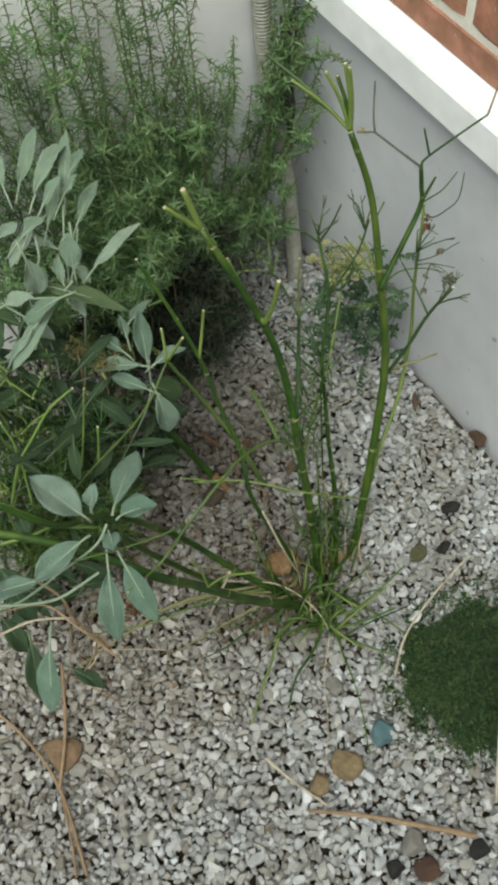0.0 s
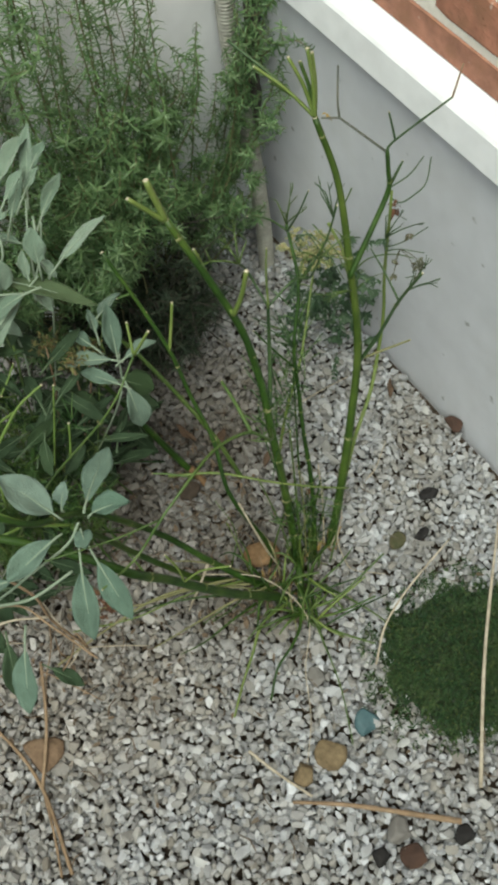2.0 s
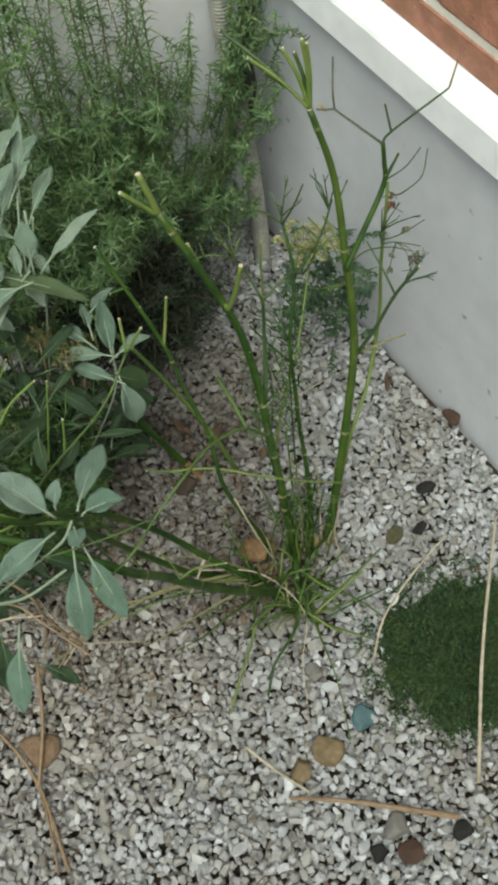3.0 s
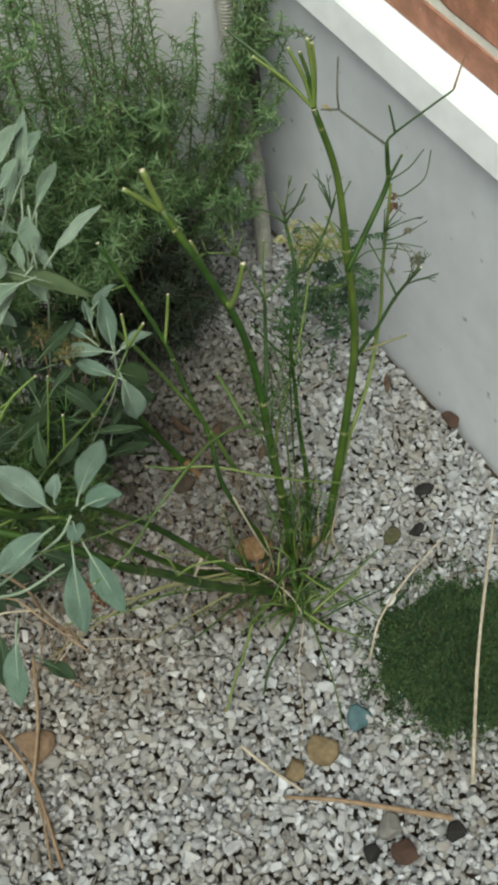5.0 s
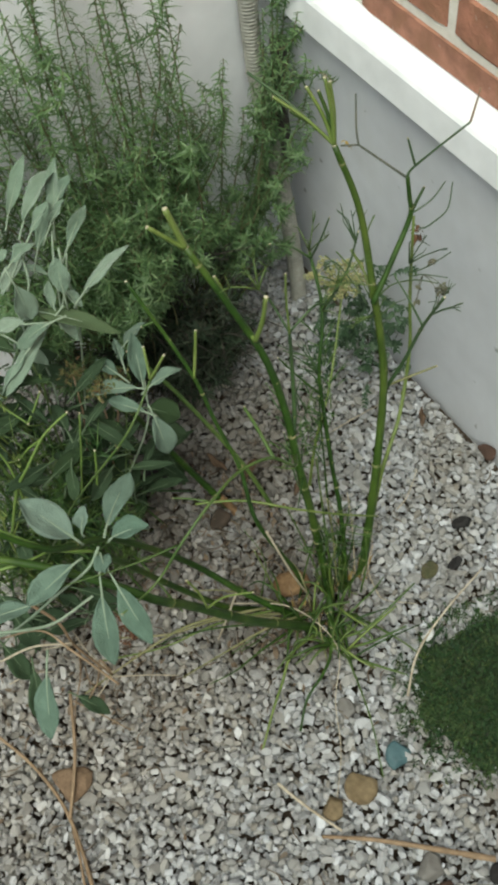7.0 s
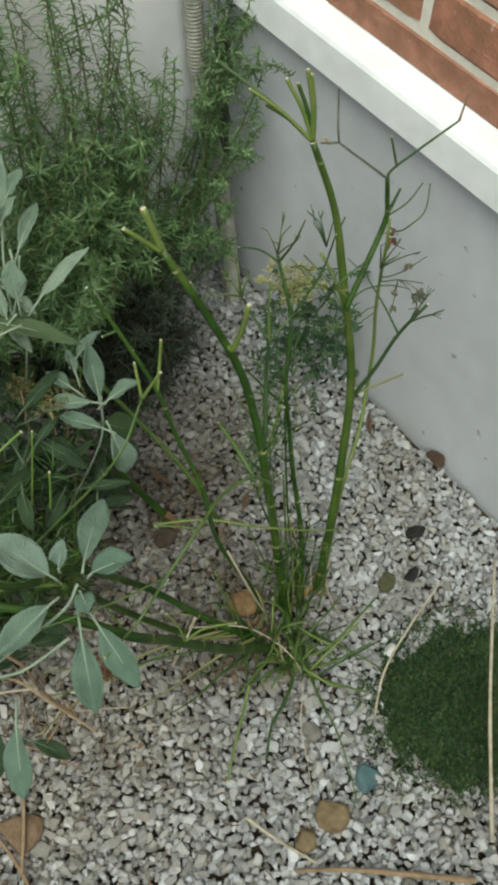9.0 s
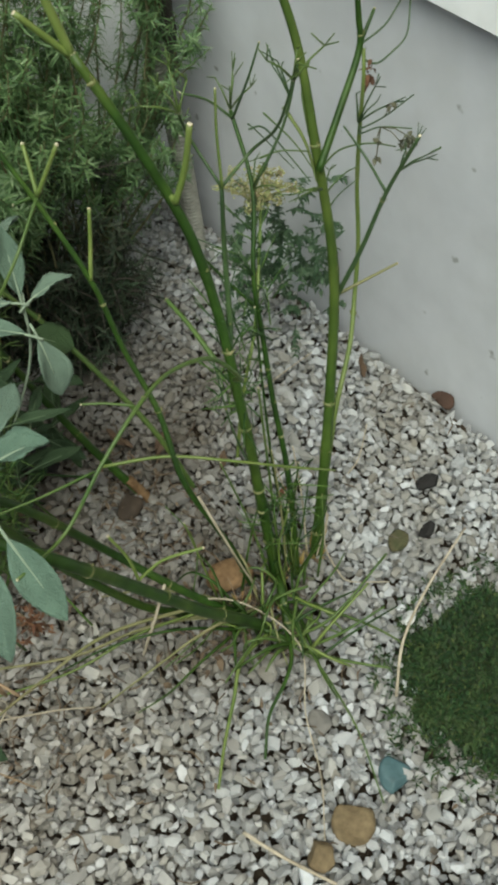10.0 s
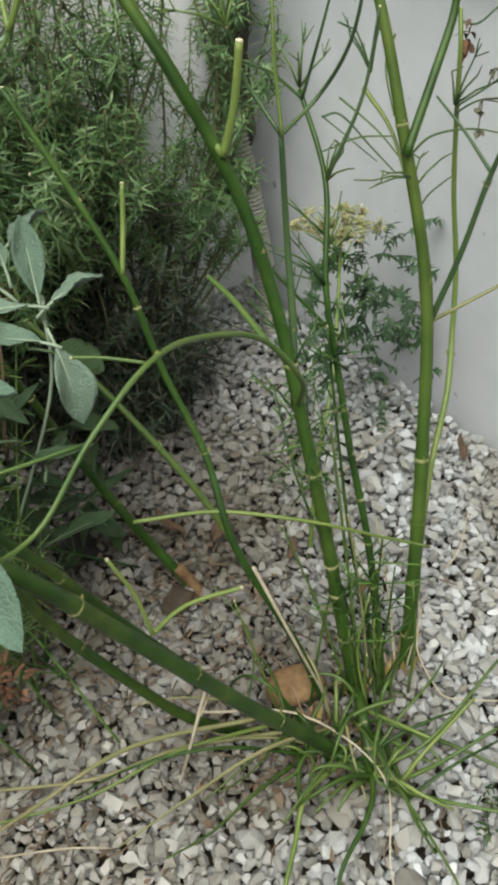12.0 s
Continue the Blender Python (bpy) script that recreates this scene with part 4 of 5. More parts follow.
def sprig(plant, leaves, mat=M_SAGE, slim=0.95, stalk=0.014, tilt=0.5, foot=0.0):
    """leaves: base, heading, rise, length, width. foot: the share of the length that is bare stalk."""
    for base, az, el, length, width in leaves:
        if foot:
            rise = radians(el)
            base = Vector(base) + Vector((math.cos(radians(az)) * math.cos(rise), math.sin(radians(az)) * math.cos(rise), math.sin(rise))) * length * foot
            stalk, length = length * foot * 0.85, length * (1 - foot)
        bend = SR.uniform(0.03, 0.25)
        ob = under(part("leaf", sage_leaf_mesh(length * 1.05, width * slim, bend), mat), plant)
        ob.matrix_basis = Matrix.Translation(base) @ Euler((0, 0, radians(az))).to_matrix().to_4x4() @ Euler((SR.uniform(-tilt, tilt), radians(-el - 8), 0)).to_matrix().to_4x4()
        part("petiole", petiole_geo(length * 1.05, bend, stalk * SR.uniform(0.9, 1.2)), M_SAGE_SHADED_RIB if mat == M_SAGE_SHADED else M_SAGE_RIB, ob)


def sage_stem(plant, pts, r0=0.0018, r1=0.0013, mat=M_SAGE_RIB):
    g = Geo()
    line = smooth_line(pts, 6)
    g.tube(line, [r0 + (r1 - r0) * q / (len(line) - 1) for q in range(len(line))], 7)
    under(part("stem", g, mat), plant)


sage = thing("sage", (-0.60, 0.02, 0), "grey-green broad-leaved sage sprawling over the gravel", "plant")
sprig(sage, [
    ((-0.567, -0.152, 0.441), 122, 33, 0.067, 0.028),
    ((-0.567, -0.147, 0.444), 35, 59, 0.035, 0.014),
    ((-0.552, -0.155, 0.441), 46, -14, 0.078, 0.022),
    ((-0.551, -0.158, 0.439), -16, 16, 0.040, 0.020),
    ((-0.559, -0.162, 0.437), -101, 23, 0.030, 0.015),
    ((-0.574, -0.158, 0.438), -172, -15, 0.061, 0.022),
    ((-0.622, -0.167, 0.421), 166, -1, 0.061, 0.024),
], M_SAGE_FRONT, slim=1.08, tilt=0.3, foot=0.2)
sprig(sage, [
    ((-0.566, -0.166, 0.428), -117, -35, 0.092, 0.025),
    ((-0.561, -0.166, 0.428), -91, -31, 0.084, 0.024),
    ((-0.644, -0.177, 0.362), -122, -31, 0.082, 0.025),
], M_SAGE_FRONT, slim=1.0, tilt=0.3, foot=0.34)
sprig(sage, [
    ((-0.411, 0.166, 0.513), 5, 41, 0.028, 0.011),
    ((-0.430, 0.145, 0.509), 23, 24, 0.026, 0.010),
    ((-0.453, 0.142, 0.513), 22, 24, 0.034, 0.013),
    ((-0.455, 0.089, 0.474), 57, 64, 0.035, 0.020),
    ((-0.486, 0.124, 0.506), 8, 19, 0.027, 0.012),
    ((-0.494, 0.105, 0.495), -88, -75, 0.041, 0.021),
    ((-0.434, 0.085, 0.466), 2, 27, 0.059, 0.015),
    ((-0.485, 0.075, 0.459), 166, -25, 0.040, 0.017),
    ((-0.517, 0.073, 0.438), -173, -43, 0.054, 0.015),
    ((-0.468, 0.096, 0.451), 72, 30, 0.028, 0.010),
    ((-0.475, 0.185, 0.517), 83, 28, 0.049, 0.019),
    ((-0.502, 0.150, 0.492), 3, 17, 0.022, 0.013),
    ((-0.503, 0.088, 0.460), 157, -3, 0.029, 0.014),
], slim=1.12, stalk=0.022, tilt=0.3)
sprig(sage, [((-0.492, 0.112, 0.452), -47, -10, 0.095, 0.021), ((-0.416, 0.107, 0.448), 18, -2, 0.051, 0.014)], M_SAGE_OLIVE, tilt=0.1)
sprig(sage, [
    ((-0.487, 0.086, 0.441), -155, -17, 0.075, 0.020),
    ((-0.458, 0.192, 0.502), 46, 11, 0.066, 0.017),
    ((-0.450, 0.170, 0.504), 41, 4, 0.073, 0.019),
    ((-0.423, 0.161, 0.496), 60, 6, 0.074, 0.016),
    ((-0.455, 0.140, 0.488), 44, 18, 0.053, 0.012),
    ((-0.426, 0.133, 0.481), 35, 15, 0.049, 0.013),
    ((-0.461, 0.161, 0.474), -153, -13, 0.050, 0.015),
    ((-0.455, 0.133, 0.462), 139, 7, 0.035, 0.013),
    ((-0.464, 0.118, 0.429), -86, -26, 0.043, 0.014),
    ((-0.516, 0.115, 0.413), -65, -19, 0.040, 0.016),
    ((-0.525, 0.133, 0.419), -14, 8, 0.032, 0.014),
    ((-0.447, 0.118, 0.445), -74, -22, 0.025, 0.012),
], slim=1.0, stalk=0.020, tilt=0.3)
sprig(sage, [
    ((-0.415, 0.080, 0.365), 8, 19, 0.033, 0.014),
    ((-0.419, 0.041, 0.344), 65, 53, 0.052, 0.019),
    ((-0.413, 0.032, 0.341), -6, 12, 0.036, 0.017),
    ((-0.428, 0.007, 0.324), -95, -64, 0.052, 0.022),
    ((-0.437, 0.062, 0.349), 117, 18, 0.028, 0.014),
    ((-0.428, 0.039, 0.341), 142, -7, 0.052, 0.016),
    ((-0.426, 0.069, 0.356), 77, 29, 0.026, 0.010),
    ((-0.434, 0.016, 0.327), 121, -11, 0.048, 0.014),
], M_SAGE_BLUE, slim=1.1, tilt=0.3)
sprig(sage, [((-0.424, 0.033, 0.304), -30, -38, 0.038, 0.031), ((-0.480, 0.065, 0.293), -49, -36, 0.054, 0.023), ((-0.475, 0.088, 0.329), 117, -5, 0.057, 0.022), ((-0.421, 0.078, 0.2), -50, 0, 0.052, 0.030)], M_SAGE_SHADED)
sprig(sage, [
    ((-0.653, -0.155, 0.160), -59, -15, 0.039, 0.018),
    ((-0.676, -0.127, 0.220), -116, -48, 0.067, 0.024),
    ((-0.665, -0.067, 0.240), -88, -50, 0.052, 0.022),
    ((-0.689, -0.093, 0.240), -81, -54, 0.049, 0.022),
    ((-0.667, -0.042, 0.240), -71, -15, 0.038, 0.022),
], M_SAGE_SHADED, tilt=0.2)
# dark green leaves low down in the plant, shade painted into their colour
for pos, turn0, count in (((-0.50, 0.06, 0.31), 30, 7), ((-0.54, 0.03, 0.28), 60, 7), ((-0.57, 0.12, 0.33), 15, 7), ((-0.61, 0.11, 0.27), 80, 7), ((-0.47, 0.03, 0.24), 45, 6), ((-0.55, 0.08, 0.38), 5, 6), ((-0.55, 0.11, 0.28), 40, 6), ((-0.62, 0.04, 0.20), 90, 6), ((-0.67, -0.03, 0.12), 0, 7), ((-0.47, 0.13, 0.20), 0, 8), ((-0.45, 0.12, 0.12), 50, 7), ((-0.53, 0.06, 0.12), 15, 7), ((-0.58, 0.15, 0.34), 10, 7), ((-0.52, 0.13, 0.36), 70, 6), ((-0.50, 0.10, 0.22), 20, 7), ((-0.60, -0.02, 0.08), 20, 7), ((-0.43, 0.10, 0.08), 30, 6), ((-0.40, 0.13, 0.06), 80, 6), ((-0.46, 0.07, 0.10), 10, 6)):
    sprig(sage, [((pos[0] + SR.gauss(0, 0.012), pos[1] + SR.gauss(0, 0.012), max(0.02, pos[2] + SR.gauss(0, 0.02))), turn0 + q * 137 + SR.uniform(-15, 15), SR.uniform(-25, 25), SR.uniform(0.035, 0.06), SR.uniform(0.012, 0.020)) for q in range(count)], M_SAGE_SHADED)
for pts in (((-0.558, -0.160, 0.440), (-0.575, -0.165, 0.425), (-0.610, -0.158, 0.40), (-0.660, -0.135, 0.34), (-0.71, -0.07, 0.22), (-0.67, 0.0, -0.02)),
            ((-0.47, 0.14, 0.51), (-0.48, 0.113, 0.48), (-0.502, 0.117, 0.438), (-0.499, 0.119, 0.311), (-0.531, 0.094, 0.169), (-0.57, 0.06, -0.02)),
            ((-0.435, 0.13, 0.49), (-0.441, 0.116, 0.477), (-0.443, 0.124, 0.389), (-0.478, 0.135, 0.202), (-0.55, 0.09, -0.02)),
            ((-0.415, 0.045, 0.34), (-0.419, 0.039, 0.331), (-0.433, 0.036, 0.265), (-0.498, 0.051, 0.124), (-0.56, 0.05, -0.02))):
    sage_stem(sage, pts, 0.0014, 0.0011)

for pts, r, mt in (([(-0.676, -0.138, 0.36), (-0.648, -0.158, 0.37), (-0.623, -0.171, 0.38), (-0.584, -0.178, 0.40)], 0.0016, M_SAGE_RIB), ([(-0.637, -0.131, 0.36), (-0.624, -0.154, 0.34), (-0.623, -0.165, 0.30), (-0.608, -0.187, 0.24)], 0.0016, M_STRAW),
                    ([(-0.693, -0.136, 0.30), (-0.658, -0.146, 0.31), (-0.624, -0.165, 0.31)], 0.0013, M_STRAW_PALE), ([(-0.608, -0.187, 0.24), (-0.611, -0.175, 0.26), (-0.625, -0.168, 0.20), (-0.644, -0.164, 0.16)], 0.0012, M_STRAW), ([(-0.50, 0.13, 0.47), (-0.475, 0.14, 0.49), (-0.455, 0.15, 0.50)], 0.0013, M_SAGE_RIB), ([(-0.462, 0.10, 0.44), (-0.447, 0.125, 0.475), (-0.432, 0.145, 0.50)], 0.0013, M_SAGE_RIB), ([(-0.462, 0.10, 0.44), (-0.445, 0.11, 0.46), (-0.432, 0.118, 0.49)], 0.0012, M_SAGE_RIB), ([(-0.51, 0.10, 0.42), (-0.485, 0.09, 0.44), (-0.46, 0.088, 0.458)], 0.0013, M_SAGE_RIB)):
    sage_stem(sage, pts, r, r * 0.8, mt)
sage_stem(sage, [(-0.605, -0.235, 0.33), (-0.625, -0.195, 0.362), (-0.640, -0.165, 0.37), (-0.68, -0.12, 0.31)], 0.0011, 0.0009, M_STRAW)

# ---- rosemary ----
rosemary = thing("rosemary", (-0.30, 0.28, 0), "dense dark green rosemary bush against the rear wall", "shrub")
RR = random.Random(5)


def leafy(fol, line, leaf, gap, bare, droop=0.0):
    """Whorls of narrow leaves along a shoot: spreading when droop is 0, hooked downwards when it is 1."""
    total = sum(np.linalg.norm(line[q + 1] - line[q]) for q in range(len(line) - 1))
    run, turn, done = 0.0, RR.uniform(0, 6), 0.0
    for q in range(len(line) - 1):
        d = Vector(line[q + 1] - line[q])
        step = d.length
        d.normalize()
        while run < step:
            far = (done + run) / total
            p = Vector(line[q]) + d * run
            for k in (0, 1):
                turn += math.pi if k else 1.9 + RR.uniform(-0.5, 0.5)
                side = d.orthogonal().normalized()
                side.rotate(Matrix.Rotation(turn, 3, d))
                if p.z > bare:
                    way = side + d * RR.uniform(0.15, 0.9 + 0.2 * droop) + Vector((RR.gauss(0, 0.2), RR.gauss(0, 0.2), RR.gauss(0.1, 0.2)))
                    fol.blade(p, way, leaf * RR.uniform(0.65, 1.25) * (1.0 - 0.45 * max(0, far - 0.8) / 0.2), RR.uniform(0.0017, 0.0026), RR.uniform(0.1 + 1.0 * droop, 1.2 + 1.5 * droop), 0.35, 3, side=side.cross(d))
            run += gap * RR.uniform(0.7, 1.4)
        run -= step
        done += step


def rosemary_stem(pts, leaf=0.019, gap=0.0044, r=0.0018, shoots=0, bare=0.0, droop=0.0, mat=M_ROSE, reach=0.07, lo=0.25, hi=0.72):
    line = smooth_line(pts, 8)
    g, fol = Geo(), Geo()
    g.tube(line, [r * (1 - 0.65 * q / (len(line) - 1)) for q in range(len(line))], 5)
    leafy(fol, line, leaf, gap, bare, droop)
    for _ in range(shoots):
        q = RR.randrange(int(len(line) * lo), int(len(line) * hi))
        a = RR.uniform(0, 6.28)
        p = Vector(line[q])
        if p.z < bare:
            continue
        L = reach * RR.uniform(0.5, 1.2)
        out = Vector((math.cos(a), math.sin(a) - 0.25, 0))
        e = p + out * L * 0.55 + Vector((RR.gauss(0, 0.008), RR.gauss(0, 0.008), L * 0.8))
        e.y = min(e.y, 0.388)
        side = smooth_line([tuple(p), tuple(p + out * L * 0.35 + Vector((0, 0, L * 0.3))), tuple(e)], 4)
        g.tube(side, [r * 0.5 * (1 - 0.5 * k / (len(side) - 1)) for k in range(len(side))], 5)
        leafy(fol, side, leaf * 0.95, gap * 0.9, bare, droop)
    st = under(part("stem", g, M_WOOD if mat is M_ROSE_SHADED else M_ROSE_TWIG), rosemary)
    under(part("foliage", fol, mat), st)


# tall upright shoots along the rear wall
for q in range(40):
    bx, by = -0.31 + RR.gauss(0, 0.07), 0.31 + RR.gauss(0, 0.025)
    tx, ty = -0.60 + 0.43 * (q + RR.uniform(0.1, 0.9)) / 40, RR.uniform(0.25, 0.378)
    tz = RR.uniform(0.50, 0.74) - 0.9 * max(0, tx + 0.24)
    mid = (bx * 0.35 + tx * 0.65 + RR.gauss(0, 0.012), by * 0.35 + ty * 0.65 + RR.gauss(0, 0.012), tz * 0.45)
    rosemary_stem([(bx, min(by, 0.37), -0.01), mid, (tx + RR.gauss(0, 0.008), min(0.385, ty), tz * 0.75), (tx + RR.gauss(0, 0.016), min(0.388, ty + RR.gauss(0, 0.01)), tz)], leaf=0.0205, gap=0.0052, shoots=3, droop=0.65, bare=RR.uniform(0.14, 0.24), reach=0.09)
# spreading sprays in front of them, leafy towards their tips
CLUMPS = ((-0.325, 0.22, 0.395), (-0.285, 0.265, 0.40), (-0.175, 0.30, 0.395), (-0.170, 0.275, 0.27), (-0.355, 0.19, 0.325), (-0.355, 0.26, 0.43), (-0.40, 0.215, 0.40), (-0.245, 0.265, 0.35), (-0.46, 0.22, 0.36), (-0.505, 0.20, 0.34))
for q in range(70):
    bx, by = -0.31 + RR.gauss(0, 0.05), 0.31 + RR.gauss(0, 0.02)
    c = CLUMPS[q % 10]
    tx, ty, tz = c[0] + RR.gauss(0, 0.026), min(0.37, c[1] + RR.gauss(0, 0.022)), c[2] + RR.gauss(-0.005, 0.030)
    low = ((bx * 2 + tx) / 3 + RR.gauss(0, 0.012), (by * 2 + ty) / 3 + RR.gauss(0, 0.012), tz * 0.38)
    mid = ((bx + 3 * tx) / 4 + RR.gauss(0, 0.012), (by + 3 * ty) / 4 + RR.gauss(0, 0.012), tz * 0.70)
    rosemary_stem([(bx, min(by, 0.37), -0.01), low, mid, (tx, min(0.38, ty), tz)], leaf=0.0195, gap=0.0041, shoots=7, droop=0.15, bare=tz * RR.uniform(0.55, 0.72), reach=0.065, lo=0.55, hi=0.9)
# old growth low down, its leaves coloured near black as shade under the bush
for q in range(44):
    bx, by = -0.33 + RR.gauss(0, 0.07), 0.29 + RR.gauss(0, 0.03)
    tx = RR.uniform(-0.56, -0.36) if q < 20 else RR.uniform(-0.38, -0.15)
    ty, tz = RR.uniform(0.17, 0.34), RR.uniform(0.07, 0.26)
    rosemary_stem([(bx, min(by, 0.37), -0.01), ((bx + tx) / 2 + RR.gauss(0, 0.015), (min(by, 0.37) + ty) / 2, tz * 0.8 + 0.03), (tx, ty, tz)], 0.020, 0.0052, shoots=2, mat=M_ROSE_SHADED)
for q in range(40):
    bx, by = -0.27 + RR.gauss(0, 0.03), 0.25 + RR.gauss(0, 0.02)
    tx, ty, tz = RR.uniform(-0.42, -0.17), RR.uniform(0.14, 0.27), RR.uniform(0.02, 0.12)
    rosemary_stem([(bx, by, -0.01), ((bx + tx) / 2, (by + ty) / 2, tz * 0.8 + 0.02), (tx, ty, tz)], 0.020, 0.0060, shoots=1, mat=M_ROSE_SHADED)
# bare woody limbs in the dark hollow under the bush
for q in range(24):
    a, x, y = RR.uniform(0, 6.28), -0.28 + RR.gauss(0, 0.05), 0.29 + RR.gauss(0, 0.03)
    g = Geo()
    line = smooth_line([(x, min(y, 0.37), -0.02), (x + math.cos(a) * 0.02, min(y, 0.37) + math.sin(a) * 0.02, 0.06), (x + math.cos(a) * 0.06, min(y, 0.33) + math.sin(a) * 0.05, 0.15)], 5)
    g.tube(line, [0.0045 - 0.0002 * k for k in range(len(line))], 6)
    under(part("limb", g, M_WOOD), rosemary)
# the arm that climbs round the conduit into the corner
for pts in ([(-0.20, 0.33, 0.02), (-0.13, 0.34, 0.10), (-0.085, 0.335, 0.15), (-0.06, 0.32, 0.19)], [(-0.18, 0.33, 0.02), (-0.12, 0.33, 0.07), (-0.095, 0.32, 0.11), (-0.08, 0.31, 0.13)], [(-0.16, 0.35, 0.08), (-0.08, 0.36, 0.15), (-0.05, 0.35, 0.24), (-0.06, 0.33, 0.32)], [(-0.20, 0.30, 0.05), (-0.10, 0.34, 0.20), (-0.055, 0.35, 0.33), (-0.045, 0.345, 0.47)], [(-0.18, 0.30, 0.03), (-0.08, 0.33, 0.22), (-0.040, 0.34, 0.36), (-0.03, 0.33, 0.50)],
            [(-0.10, 0.34, 0.25), (-0.06, 0.31, 0.36), (-0.045, 0.24, 0.44), (-0.04, 0.20, 0.45)], [(-0.15, 0.32, 0.10), (-0.09, 0.30, 0.22), (-0.06, 0.27, 0.30), (-0.045, 0.24, 0.36)], [(-0.13, 0.31, 0.14), (-0.08, 0.30, 0.24), (-0.05, 0.28, 0.33), (-0.035, 0.26, 0.41)],
            [(-0.22, 0.30, 0.05), (-0.15, 0.33, 0.22), (-0.12, 0.35, 0.34), (-0.10, 0.36, 0.42)], [(-0.22, 0.28, 0.05), (-0.15, 0.28, 0.18), (-0.11, 0.27, 0.26), (-0.09, 0.25, 0.30)], [(-0.22, 0.30, 0.10), (-0.16, 0.30, 0.22), (-0.12, 0.31, 0.31), (-0.10, 0.32, 0.37)],
            [(-0.06, 0.35, 0.20), (-0.035, 0.35, 0.32), (-0.03, 0.35, 0.44), (-0.03, 0.34, 0.56)], [(-0.07, 0.36, 0.20), (-0.03, 0.36, 0.30), (-0.02, 0.35, 0.40), (-0.022, 0.33, 0.48)],
            [(-0.16, 0.31, 0.12), (-0.10, 0.30, 0.26), (-0.075, 0.31, 0.36), (-0.065, 0.32, 0.44)], [(-0.17, 0.30, 0.12), (-0.12, 0.29, 0.24), (-0.095, 0.29, 0.33), (-0.085, 0.30, 0.40)], [(-0.12, 0.31, 0.16), (-0.075, 0.31, 0.30), (-0.06, 0.31, 0.40), (-0.055, 0.31, 0.47)], [(-0.10, 0.32, 0.20), (-0.06, 0.31, 0.34), (-0.04, 0.30, 0.43), (-0.03, 0.29, 0.49)], [(-0.16, 0.29, 0.10), (-0.11, 0.27, 0.17), (-0.085, 0.265, 0.21), (-0.07, 0.26, 0.24)], [(-0.17, 0.28, 0.08), (-0.12, 0.26, 0.14), (-0.095, 0.25, 0.17), (-0.08, 0.245, 0.19)]):
    rosemary_stem(pts, 0.0165, 0.0040, shoots=4, droop=0.9, reach=0.055, hi=0.9)
g = Geo()
line = smooth_line([(-0.22, 0.34, -0.02), (-0.15, 0.355, 0.07), (-0.075, 0.365, 0.14), (-0.030, 0.355, 0.21), (-0.028, 0.350, 0.30), (-0.026, 0.345, 0.42)], 8)
g.tube(line, [0.0150 + 0.0018 * math.sin(q * 1.3) - 0.0001 * q for q in range(len(line))], 9)
under(part("trunk", g, M_WOOD), rosemary)

# ---- low plant with a yellow flower head beside the wall ----
herb = thing("flowering_herb", (-0.17, 0.05, 0), "low feathery herb with a yellow-green flower head", "plant")
HR = random.Random(8)
g = Geo()
g.tube(smooth_line([(-0.25, -0.015, -0.02), (-0.227, -0.005, 0.09), (-0.180, 0.025, 0.155), (-0.104, 0.100, 0.222)], 6), [0.0024 - 0.00005 * q for q in range(19)], 7)
under(part("stem", g, M_FENNEL_PALE), herb)
TOP = Vector((-0.110, 0.104, 0.222))
g = Geo()
for q in range(34):
    a = HR.uniform(0, 6.28)
    rr = HR.uniform(0.2, 1) * 0.042
    c = TOP + Vector((math.cos(a) * rr * 1.15, math.sin(a) * rr, 0.022 + HR.uniform(-0.012, 0.008)))
    g.tube([TOP, (TOP + c) / 2 + Vector((0, 0, 0.004)), c], [0.0007, 0.0006, 0.0005], 4)
    for _ in range(34):
        d = Vector((HR.gauss(0, 1), HR.gauss(0, 1), abs(HR.gauss(0.8, 0.8)))).normalized()
        g.blade(c + d * HR.uniform(0, 0.007), d + Vector((HR.gauss(0, 0.6), HR.gauss(0, 0.6), HR.gauss(0, 0.6))), HR.uniform(0.002, 0.004), 0.0032, 0.4, 0.3, 2)
under(part("flower_head", g, M_UMBEL), herb)
g = Geo()
for q in range(85):
    a, r0 = HR.uniform(0, 6.28), HR.uniform(0, 0.062)
    p = Vector((min(-0.022, -0.082 + math.cos(a) * r0 * 0.8), 0.088 + math.sin(a) * r0, HR.uniform(0.07, 0.215)))
    d = Vector((math.cos(a + HR.gauss(0, 0.7)), math.sin(a + HR.gauss(0, 0.7)), HR.uniform(-0.4, 0.7))).normalized()
    L = HR.uniform(0.018, 0.04)
    rib = smooth_line([tuple(p), tuple(p + d * L * 0.5 + Vector((0, 0, 0.004))), tuple(p + d * L - Vector((0, 0, 0.003)))], 4)
    g.tube(rib, [0.0008 - 0.00005 * k for k in range(len(rib))], 4)
    for w in rib[2:]:
        for s in (-1, 1):
            side = d.cross(Vector((0, 0, 1))).normalized() * s + d * 0.5 + Vector((HR.gauss(0, 0.3), HR.gauss(0, 0.3), HR.gauss(0.1, 0.3)))
            g.blade(w, side, HR.uniform(0.006, 0.012), 0.0044, HR.uniform(0.3, 2.4), 0.3, 3)
under(part("foliage", g, M_HERB), herb)

